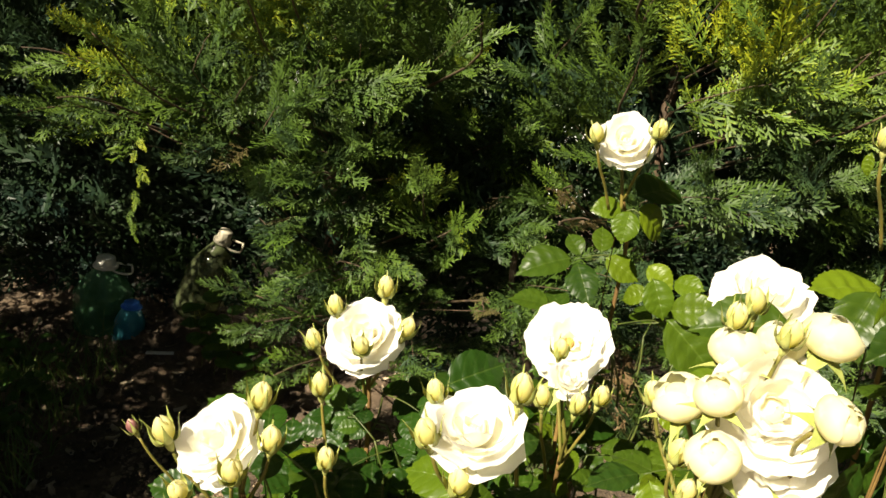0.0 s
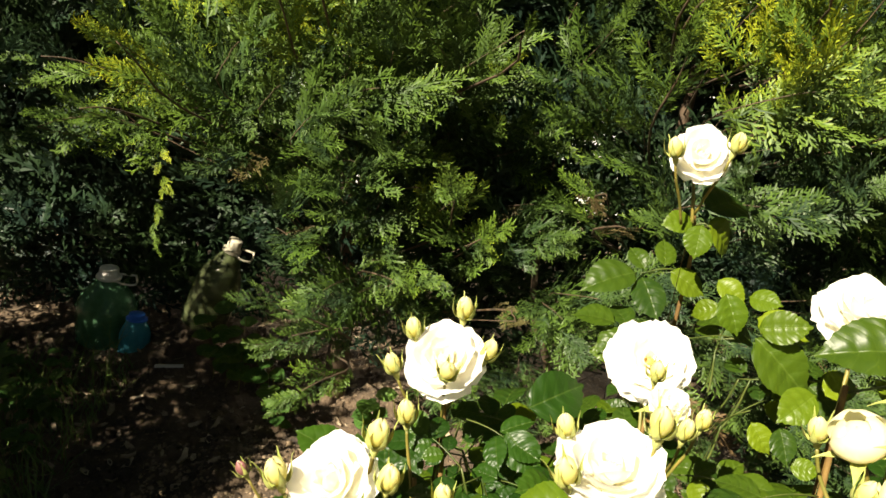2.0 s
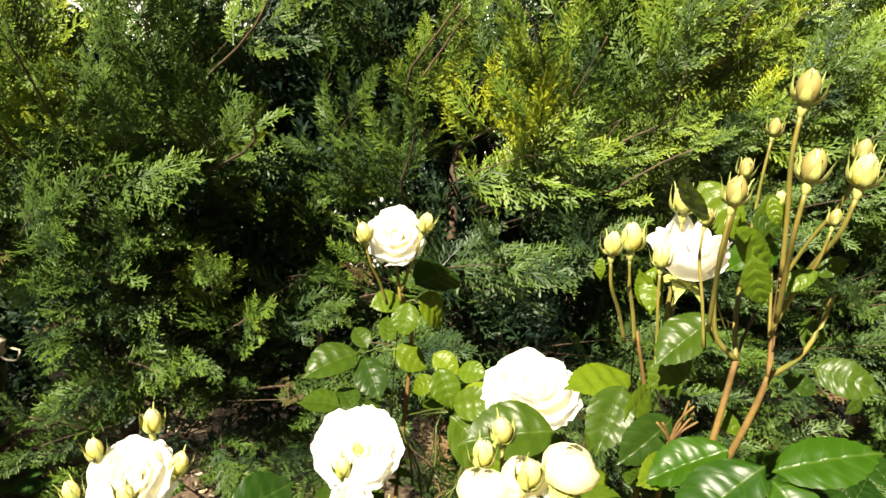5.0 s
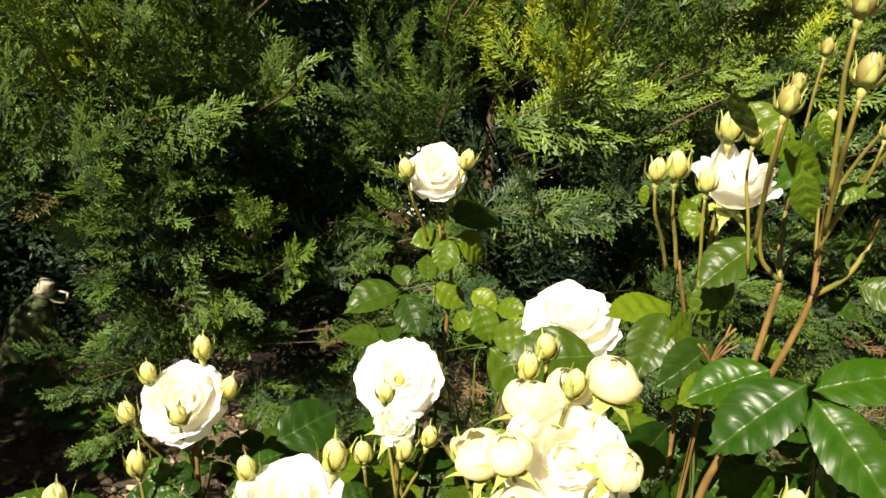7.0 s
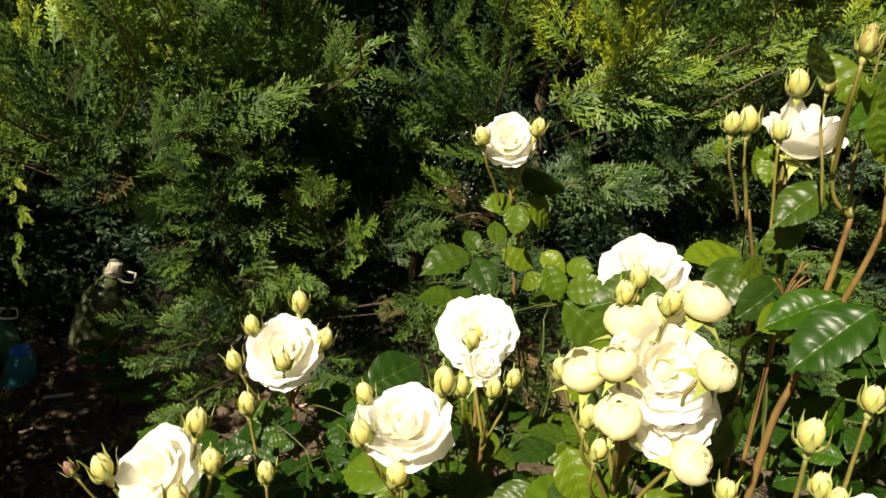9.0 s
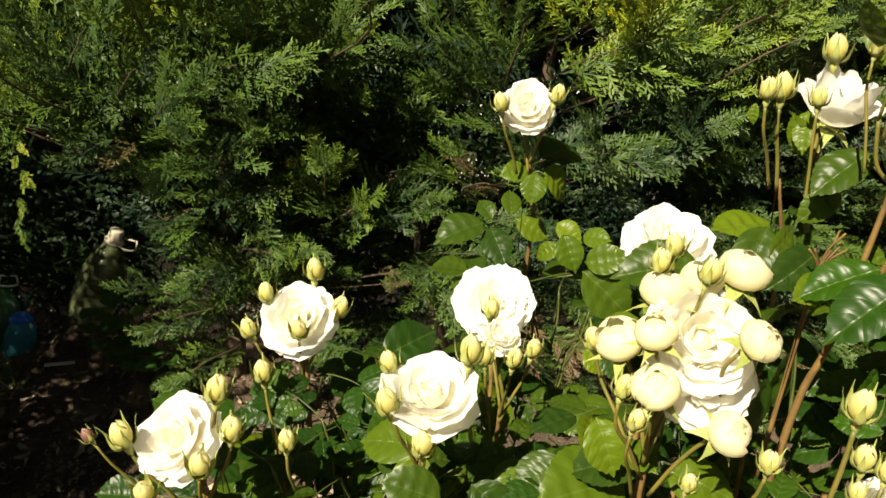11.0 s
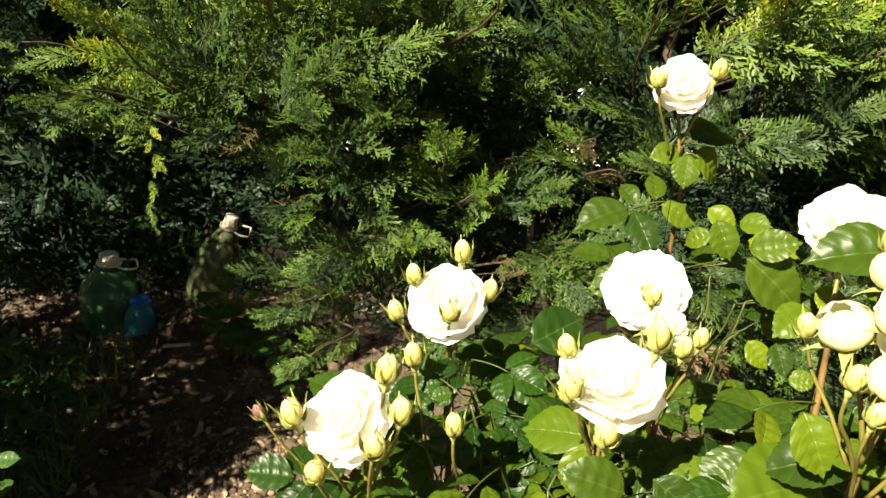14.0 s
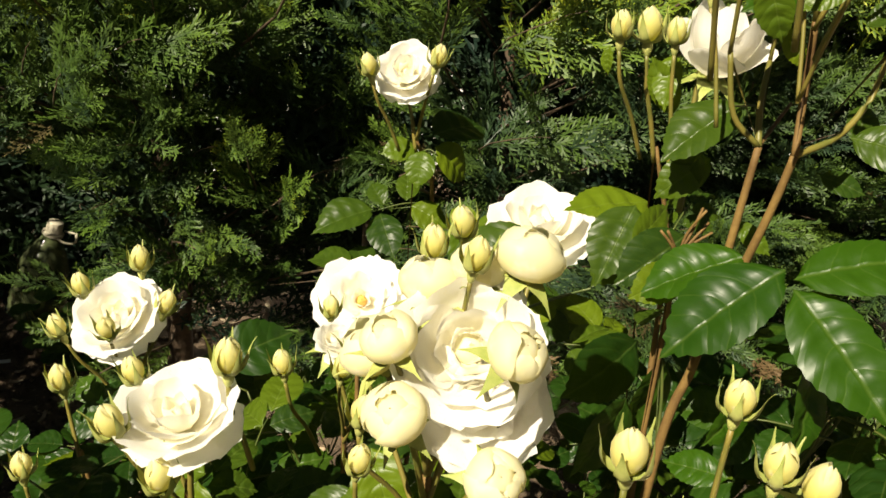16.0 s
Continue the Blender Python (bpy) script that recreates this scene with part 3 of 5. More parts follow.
def spray_poses(rng, x, y, z, trunk_x, reach, vigour, way=None):
    """One bough: its stem path and the poses of its sprays."""
    high = min(1.0, max(0.0, (z - 0.45) / 1.1))
    d = Vector((0.85 * rng.uniform(-1, 1) + 0.25 * (x - trunk_x), -0.75 + 0.66 * high, -0.12 + 0.80 * high + rng.uniform(-0.25, 0.25))).normalized()
    d = (d + Vector((0.45 if x > 0.6 else -0.2 if x < -0.3 else 0.0, 0, 0)) * high).normalized()
    if way:
        d = Vector(way).normalized()
    tip = Vector((x, y, z))
    root = tip - d * reach if d.z < -0.8 else tip - d * reach * 0.7 + Vector((0, 0.16, -0.05))
    start = Vector((trunk_x + 0.25 * (x - trunk_x), 2.52, max(0.15, root.z - 0.25)))
    path = smooth_path([start, root, tip - d * reach * 0.25 + Vector((0, 0, 0.02)), tip], 4)
    face = Vector((rng.uniform(-0.5, 0.5), -0.6 - 0.3 * high, 0.75 + rng.uniform(-0.3, 0.3)))
    face = (face - face.dot(d) * d).normalized()
    side = d.cross(face)
    poses = []
    n = rng.randint(8, 11)
    for k in range(n):
        f = k / (n - 1)
        p = root.lerp(tip, f) + Vector([rng.uniform(-0.012, 0.012) for _ in range(3)])
        hand = (1 if k % 2 else -1) * rng.uniform(0.40, 0.95) * (1 - 0.75 * f)
        w = (d * math.cos(hand) + side * math.sin(hand) + face * rng.uniform(-0.25, 0.4) + Vector((0, 0, rng.uniform(-0.15, 0.1)))).normalized()
        up = face + side * rng.uniform(-0.5, 0.5) + d * rng.uniform(-0.4, 0.3)
        poses.append(frame_of(p, w, up, rng.uniform(0.11, 0.19) * vigour * (1.15 - 0.30 * f)))
    return path, poses


def join_sprays(name, poses, rng, parent, kind="", shapes=SPRAYS):
    vs, qs, ts, k0 = [], [], [], 0
    origin = np.array(WORLD[parent].translation)
    for m, dead, yellow in poses:
        # Bluish growth at right; inner sprays darkened, hedge shade put into the colour.
        cool_or_shaded = 0.35 if shapes is INNER_SPRAYS else 0.45 if 0.5 < m.translation.x < 1.4 and m.translation.z < 1.3 else 1.0
        v, q, t = shapes[rng.randrange(len(shapes))]
        a = np.array(m)
        vs.append(v @ a[:3, :3].T + a[:3, 3] - origin)
        qs.append(q + k0)
        t = t.copy()
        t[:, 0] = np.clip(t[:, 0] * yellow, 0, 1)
        t[:, 1], t[:, 2] = rng.uniform(0.01, 1.0) * cool_or_shaded, dead
        ts.append(t)
        k0 += len(v)
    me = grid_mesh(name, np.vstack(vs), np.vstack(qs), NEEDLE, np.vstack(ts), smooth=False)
    ob = part(name, me, parent, Matrix.Translation(WORLD[parent].translation))
    return tagged(ob, kind=kind)


# boughs that stand out: tip, direction, brightness of the tips, length
SHOWN = (
    (-0.715, 1.87, 0.75, (-0.06, -0.1, -1), 5.0, 0.25, 0.27, 0.0), (0.01, 1.93, 0.93, (0.1, -0.4, 1), 1.2, 0.2, 0.85, 0.0), (0.10, 1.95, 0.82, (0.3, -0.6, 0.6), 1.1, 0.25, 0.85, 0.0),
    (1.04, 1.66, 1.39, (0.85, -0.15, 0.5), 2.6, 0.30, 0.80, 0.0), (1.12, 1.64, 1.345, (0.8, -0.2, 0.55), 2.6, 0.34, 0.80, 0.0), (0.92, 1.68, 1.40, (0.3, -0.2, 0.9), 2.2, 0.2, 0.85, 0.0),
    (0.52, 1.62, 1.60, (0.35, -0.3, 1), 1.6, 0.26, 0.62, 0.0), (0.43, 1.68, 1.36, (-0.2, -0.4, 0.9), 1.6, 0.25, 0.85, 0.0), (-0.80, 1.84, 1.25, (-0.5, -0.3, 0.7), 2.0, 0.25, 0.80, 0.0), (-0.99, 1.86, 1.18, (-0.95, -0.2, 0.10), 1.8, 0.30, 0.65, 0.0), (-0.98, 1.80, 1.02, (-0.8, -0.5, -0.2), 1.0, 0.28, 0.85, 0.0), (-0.88, 1.80, 1.08, (-0.6, -0.6, 0.1), 1.2, 0.25, 0.85, 0.0), (0.50, 1.58, 1.62, (0.45, -0.25, 1), 2.2, 0.24, 0.60, 0.0), (0.20, 1.74, 1.66, (0.75, -0.2, 0.7), 2.2, 0.26, 0.70, 0.0), (0.10, 1.74, 1.36, (0.25, -0.4, 0.9), 2.2, 0.10, 0.40, 0.0), (-0.38, 1.76, 1.50, (-0.3, -0.3, 0.9), 2.4, 0.26, 0.80, 0.0), (-0.43, 1.74, 1.40, (-0.2, -0.4, 0.8), 2.4, 0.24, 0.80, 0.0), (0.62, 1.64, 1.62, (-0.7, -0.2, 0.75), 1.8, 0.30, 0.60, 0.0), (1.00, 1.66, 1.66, (-0.15, -0.2, 1), 2.4, 0.26, 0.60, 0.0), (1.20, 1.66, 1.70, (0.15, -0.2, 1), 2.2, 0.26, 0.60, 0.0),
    (-0.10, 1.92, 0.68, (0.6, -0.6, 0.2), 1.1, 0.28, 0.85, 0.0), (-0.43, 1.85, 0.63, (-0.80, -0.12, 0.50), 1.1, 0.34, 0.75, 0.0), (-0.40, 1.84, 0.54, (-0.85, -0.3, 0.05), 1.0, 0.26, 0.70, 0.0), (-0.36, 1.80, 0.40, (-0.7, -0.4, -0.1), 1.0, 0.22, 0.70, 0.0), (-1.15, 1.80, 0.90, (0.8, -0.4, 0.2), 1.0, 0.22, 0.6, 0.0), (-1.15, 1.78, 0.80, (0.9, -0.3, -0.1), 1.0, 0.20, 0.55, 0.0),
    (0.42, 1.80, 0.92, (0.3, -0.5, 0.3), 0.5, 0.08, 0.32, 0.8), (0.36, 1.84, 0.98, (-0.5, -0.5, 0.1), 0.5, 0.08, 0.32, 0.8), (0.20, 1.86, 0.62, (0.2, -0.6, 0.1), 0.5, 0.12, 0.4, 0.6))


def build_hedge():
    rng = random.Random(11)
    boughs = {tx: [] for tx in TRUNKS}
    inner = {tx: [] for tx in TRUNKS}
    step = 0.098
    for i in range(int(4.9 / step)):
        for j in range(int(2.05 / step)):
            x = -1.95 + step * (i + rng.uniform(0.05, 0.95))
            z = 0.14 + step * (j + rng.uniform(0.05, 0.95))
            tx = min(TRUNKS, key=lambda c: abs(c - x))
            if z > top_of(x):
                # upright shoots over the dense part, with light between them
                if z < (2.02 if x < 0.42 else 1.86 if x > 1.2 else 1.80) and rng.random() < (0.30 if 0.77 < x < 0.89 else 0.62 if 0.0 < x < 0.15 or -0.32 < x < -0.24 else 0.70 if x < 0.42 else 0.66):
                    boughs[tx].append((x, hedge_front(x, z) + rng.uniform(0.0, 0.3), z))
                continue
            if gap(x, z) > 0.05:
                if -1.38 < x < -0.3 and z < 0.95:
                    continue
                if rng.random() < (0.9 if z > 1.45 else 0.5):
                    inner[tx].append((x, hedge_front(x, z) + rng.uniform(0.30, 0.45), z))
                continue
            if z < 0.55 and rng.random() < (0.10 if x > 0.7 else 0.35):
                continue
            if -0.72 < x < -0.12 and z < 0.92 and (rng.random() < 0.45 or x < -0.42 and z < 0.86):
                continue
            if noise.noise((x * 5.5, z * 6.5, 9.0)) > 0.29 or rng.random() < (0.10 if x < 0 else 0.20 if z < 1.0 and x < 0.9 else 0.14):
                continue
            boughs[tx].append((x, hedge_front(x, z) + rng.choice((-0.06, 0.0, 0.08, 0.20)) + rng.uniform(-0.06, 0.06), z))
            if rng.random() < 0.14:
                inner[tx].append((x, hedge_front(x, z) + rng.uniform(0.25, 0.5), z + 0.05))
    rng = random.Random(12)
    for tx in TRUNKS:
        shrub = thing("cypress", (tx, 2.52, ground_height(tx, 2.52) - 0.02), "dense green clipped cypress with yellow-green tips, growing in a hedge row", "conifer", "hedge row of cypresses")
        h = top_of(tx) - 0.1
        tube("trunk", [(tx, 2.52, -0.05), (tx + 0.02, 2.53, 0.5), (tx - 0.02, 2.50, 1.0), (tx + 0.01, 2.5, h)], (0.045, 0.012), BARK, shrub, 6, 9, "brown flaking bark")
        near, rest, deep = [], [], []
        if tx == 0.78:
            tube("stem", [(0.50, 2.40, 0.0), (0.38, 2.25, 0.35), (0.31, 2.24, 0.55), (0.36, 2.5, 0.95)], (0.015, 0.009), BARK, shrub, 5, 8, "bare brown stem")
        for x, y, z in boughs[tx]:
            path, poses = spray_poses(rng, x, y, z, tx, rng.uniform(0.17, 0.30), rng.uniform(0.85, 1.2))
            if rng.random() < 0.6:
                tube("limb", [path[0], path[4], path[7], path[9]], (0.0026, 0.0008), BARK, shrub, 3, 4)
            # Yellower growth by place, with sunlit and dim areas put into the tips.
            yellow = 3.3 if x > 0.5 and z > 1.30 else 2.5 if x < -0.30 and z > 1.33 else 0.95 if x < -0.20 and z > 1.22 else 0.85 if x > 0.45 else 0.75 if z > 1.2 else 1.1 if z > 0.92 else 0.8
            dead = 1.0 if rng.random() < (0.0 if z > 1.02 or x < -0.1 else 0.07 if x < 0.5 else 0.03) else 0.0
            for k, m in enumerate(poses):
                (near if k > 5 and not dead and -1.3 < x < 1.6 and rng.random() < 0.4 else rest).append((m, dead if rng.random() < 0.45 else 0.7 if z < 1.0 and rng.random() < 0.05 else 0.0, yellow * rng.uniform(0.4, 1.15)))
        for x, y, z, way, yellow, reach, vigour, dead in SHOWN:
            if min(TRUNKS, key=lambda t: abs(t - x)) == tx:
                path, poses = spray_poses(rng, x, y, z, tx, reach, vigour, way)
                if way[2] > -0.5:
                    tube("limb", [path[0], path[4], path[7], path[10]], (0.0045, 0.0012), BARK, shrub, 3, 5)
                rest += [(m, dead, yellow) for m in poses]
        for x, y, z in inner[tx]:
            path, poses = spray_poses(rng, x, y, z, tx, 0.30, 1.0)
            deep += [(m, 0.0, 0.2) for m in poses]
        # Inner sprays get almost no bright tips, which paints in the shade.
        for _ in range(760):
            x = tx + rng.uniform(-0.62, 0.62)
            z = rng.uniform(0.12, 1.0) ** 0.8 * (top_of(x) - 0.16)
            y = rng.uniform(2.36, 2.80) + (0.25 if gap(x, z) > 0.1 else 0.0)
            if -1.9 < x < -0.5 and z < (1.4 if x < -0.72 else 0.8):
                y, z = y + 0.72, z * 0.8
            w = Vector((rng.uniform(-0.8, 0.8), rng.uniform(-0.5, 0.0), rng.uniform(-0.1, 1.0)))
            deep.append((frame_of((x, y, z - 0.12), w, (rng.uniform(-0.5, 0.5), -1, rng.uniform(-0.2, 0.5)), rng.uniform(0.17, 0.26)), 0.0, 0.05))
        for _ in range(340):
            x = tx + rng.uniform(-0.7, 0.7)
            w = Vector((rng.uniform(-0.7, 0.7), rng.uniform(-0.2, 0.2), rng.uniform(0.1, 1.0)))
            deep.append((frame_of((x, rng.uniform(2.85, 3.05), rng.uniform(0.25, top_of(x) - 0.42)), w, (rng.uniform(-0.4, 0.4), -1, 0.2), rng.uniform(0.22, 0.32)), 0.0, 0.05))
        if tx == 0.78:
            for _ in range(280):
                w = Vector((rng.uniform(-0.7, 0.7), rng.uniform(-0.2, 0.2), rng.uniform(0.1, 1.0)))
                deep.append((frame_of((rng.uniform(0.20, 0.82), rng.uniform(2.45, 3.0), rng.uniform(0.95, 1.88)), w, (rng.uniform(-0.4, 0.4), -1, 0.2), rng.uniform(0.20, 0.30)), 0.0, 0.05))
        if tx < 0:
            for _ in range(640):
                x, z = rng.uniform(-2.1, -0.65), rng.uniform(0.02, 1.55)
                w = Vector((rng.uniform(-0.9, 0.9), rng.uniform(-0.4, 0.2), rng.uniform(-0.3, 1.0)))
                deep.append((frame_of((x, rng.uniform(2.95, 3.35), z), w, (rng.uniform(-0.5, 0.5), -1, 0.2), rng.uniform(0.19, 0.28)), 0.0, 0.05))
        rng.shuffle(near)
        for m, _, _ in near[:260]:
            part("spray", SPRAY_MESHES[rng.randrange(len(SPRAY_MESHES))], shrub, m)
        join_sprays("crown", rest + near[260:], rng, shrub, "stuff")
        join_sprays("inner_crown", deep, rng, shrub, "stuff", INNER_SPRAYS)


build_hedge()


def side_cypress(x, y, height, seed):
    """A side cypress out of view, added to shade the soil by the bottles."""
    rng = random.Random(seed)
    shrub = thing("cypress", (x, y, ground_height(x, y) - 0.02), "dense dark green cypress out of view, added to shade the soil", "conifer", "side row of cypresses")
    tube("trunk", [(x, y, -0.05), (x + 0.02, y, 0.8), (x, y, height - 0.15)], (0.05, 0.012), BARK, shrub, 6, 9, "brown flaking bark")
    poses = []
    for _ in range(350):
        z = rng.uniform(0.08, height)
        r = 0.52 * math.sqrt(rng.uniform(0.1, 1)) * min(1.0, 0.25 + 1.6 * (height - z))
        w = rng.uniform(0, 6.3)
        out = Vector((math.cos(w), math.sin(w), rng.uniform(0, 0.9)))
        poses.append((frame_of((x + r * math.cos(w), y + r * math.sin(w), z), out, (rng.uniform(-0.5, 0.5), -0.5, 0.8), rng.uniform(0.25, 0.36)), 0.0, 0.8))
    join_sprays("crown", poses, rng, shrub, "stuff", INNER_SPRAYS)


for k, (x, y, h) in enumerate(((-1.80, 1.55, 1.62), (-2.08, 1.05, 1.75), (-2.35, 0.4, 1.8))):
    side_cypress(x, y, h, 90 + k)

# ---- roses ----
ROSE = "cream-white garden rose bush in full bloom with glossy green leaves"


def cane_with_leaves(bush, points, radii, rng, low=0.35, gap_=0.075, size=0.15, keep_off=0.06):
    """A cane and the compound leaves that stand along it."""
    tube("cane", points, radii, CANE, bush, 6, 7)
    path = smooth_path(points, 10)
    run, turn = 0.0, rng.uniform(0, 6.3)
    for a, b in zip(path, path[1:]):
        run += (b - a).length
        if b.z < low or run < gap_ or (b - path[-1]).length < keep_off:
            continue
        run, turn = 0.0, turn + 2.4 + rng.uniform(-0.4, 0.4)
        out = Vector((math.cos(turn), math.sin(turn), rng.uniform(0.1, 0.6)))
        leaf(bush, b, out, Vector((-0.15, -0.35, 1)), size * rng.uniform(0.8, 1.15), rng.randrange(9999), rng.choice((5, 5, 5, 3)))


def filler(bush, rng, count, centre, spread, size=0.15, blades=BLADES):
    """Leaves on short side shoots that fill the bush."""
    for _ in range(count):
        p = Vector([c + s * rng.uniform(-1, 1) for c, s in zip(centre, spread)])
        a = rng.uniform(0, 6.3)
        out = Vector((math.cos(a), math.sin(a) - 0.3, rng.uniform(-0.1, 0.5)))
        q = p - Vector((0.25 * out.x, 0.25 * out.y, 0.9)) * 0.12
        tube("shoot", [q, q.lerp(p, 0.5) + Vector((0.006, 0, 0)), p], (0.0022, 0.0014), RACHIS, bush, 3, 5)
        leaf(bush, p, out, Vector((-0.2, -0.45, 1)), size * rng.uniform(0.75, 1.15), rng.randrange(9999), rng.choice((5, 5, 3)), blades)


def left_bush():
    rng = random.Random(21)
    b = thing("rose_bush", (-0.06, 0.84, ground_height(-0.06, 0.84)), ROSE, "rose bush", "rose bushes")
    f1, f2, f3 = (-0.165, 0.72, 0.90), (-0.05, 1.03, 0.90), (0.075, 0.675, 0.965)
    for top, mid in ((f1, (-0.13, 0.76, 0.5)), (f2, (-0.06, 0.95, 0.5)), (f3, (0.03, 0.74, 0.55)), ((-0.09, 0.90, 0.84), (-0.08, 0.88, 0.45))):
        cane_with_leaves(b, [(-0.06 + rng.uniform(-0.03, 0.03), 0.84, -0.03), mid, Vector(mid).lerp(Vector(top), 0.6) + Vector((0.01, 0.01, 0)), top], (0.0055, 0.003), rng)
    bloom(b, (-0.194, 0.701, 0.983), (-0.42, -0.45, 0.72), 0.098, "full", f1, 1)
    bloom(b, (-0.063, 0.990, 0.977), (-0.20, -0.55, 0.72), 0.112, "full", f2, 2)
    bloom(b, (0.074, 0.650, 1.058), (-0.10, -0.30, 0.92), 0.100, "full", f3, 3)
    for k, (p, ax, s, st) in enumerate((((-0.145, 0.709, 1.029), (0.1, 0, 1), 1.0, "hug"), ((-0.241, 0.695, 0.986), (-0.3, -0.1, 1), 1.0, "hug"), ((-0.130, 0.694, 0.988), (0.1, -0.1, 1), 0.95, "hug"), ((-0.157, 0.640, 0.985), (0.1, -0.3, 1), 0.95, "hug"), ((-0.217, 0.664, 0.937), (-0.1, -0.4, 0.9), 0.9, "hug"))):
        bud(b, p, ax, s, st, f1, seed=k)
    bud(b, (-0.275, 0.70, 0.985), (-0.5, 0, 1), 0.55, "hug", (-0.20, 0.72, 0.90), seed=99, skin="red")
    for k, (p, ax, s) in enumerate((((-0.036, 1.035, 1.026), (0, 0, 1), 1.05), ((-0.105, 1.019, 0.998), (-0.2, 0, 1), 0.95), ((-0.130, 0.993, 0.954), (-0.4, 0, 1), 0.95), ((-0.001, 0.995, 0.984), (0.3, 0, 1), 1.0), ((-0.059, 0.945, 0.976), (0, -0.4, 0.9), 0.95))):
        bud(b, p, ax, s, "hug", f2, seed=5 + k)
    for k, (p, ax, s, f) in enumerate((((-0.108, 0.919, 0.925), (-0.1, 0, 1), 1.05, (-0.09, 0.90, 0.84)), ((0.035, 0.686, 1.068), (-0.2, 0, 1), 0.8, f3), ((0.028, 0.633, 1.053), (-0.3, -0.1, 1), 0.95, f3), ((0.064, 0.621, 1.010), (-0.1, -0.2, 1), 1.0, f3), ((-0.073, 0.706, 0.962), (0, 0, 1), 0.8, (-0.06, 0.74, 0.86)), ((0.116, 0.659, 1.094), (0.05, 0, 1), 1.0, (0.13, 0.68, 0.98)))):
        bud(b, p, ax, s, "hug", f, seed=11 + k)
    filler(b, rng, 26, (-0.03, 0.86, 0.76), (0.15, 0.16, 0.12), 0.150, SHADE_BLADES)
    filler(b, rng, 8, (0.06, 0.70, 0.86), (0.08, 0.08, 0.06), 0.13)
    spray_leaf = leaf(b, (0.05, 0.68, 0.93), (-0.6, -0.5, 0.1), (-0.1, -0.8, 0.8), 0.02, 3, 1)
    filler(b, rng, 26, (0.03, 0.95, 0.79), (0.15, 0.12, 0.08), 0.125, SHADE_BLADES)
    for k, (p, q, u) in enumerate((((0.082, 0.728, 0.930), (0.008, 0.762, 0.925), (-0.2, -0.45, 0.9)), ((0.075, 0.715, 0.935), (0.066, 0.680, 0.872), (-0.2, -0.8, 0.55)), ((0.062, 0.985, 0.905), (0.155, 1.02, 0.937), (-0.1, -0.8, 0.6)), ((0.03, 0.95, 0.89), (0.075, 0.90, 0.86), (-0.2, -0.7, 0.7)))):
        leaflet(spray_leaf, p, q, u, k + 2, YOUNG_BLADES if k < 2 else SHADE_BLADES)
    for k, (p, q, u) in enumerate((((0.085, 0.60, 0.955), (0.02, 0.60, 0.985), (-0.1, -0.8, 0.7)), ((0.10, 0.60, 0.945), (0.09, 0.585, 0.875), (-0.2, -0.95, 0.3)), ((0.12, 0.63, 0.95), (0.17, 0.60, 0.92), (0, -0.8, 0.7)))):
        leaflet(spray_leaf, p, q, u, k)


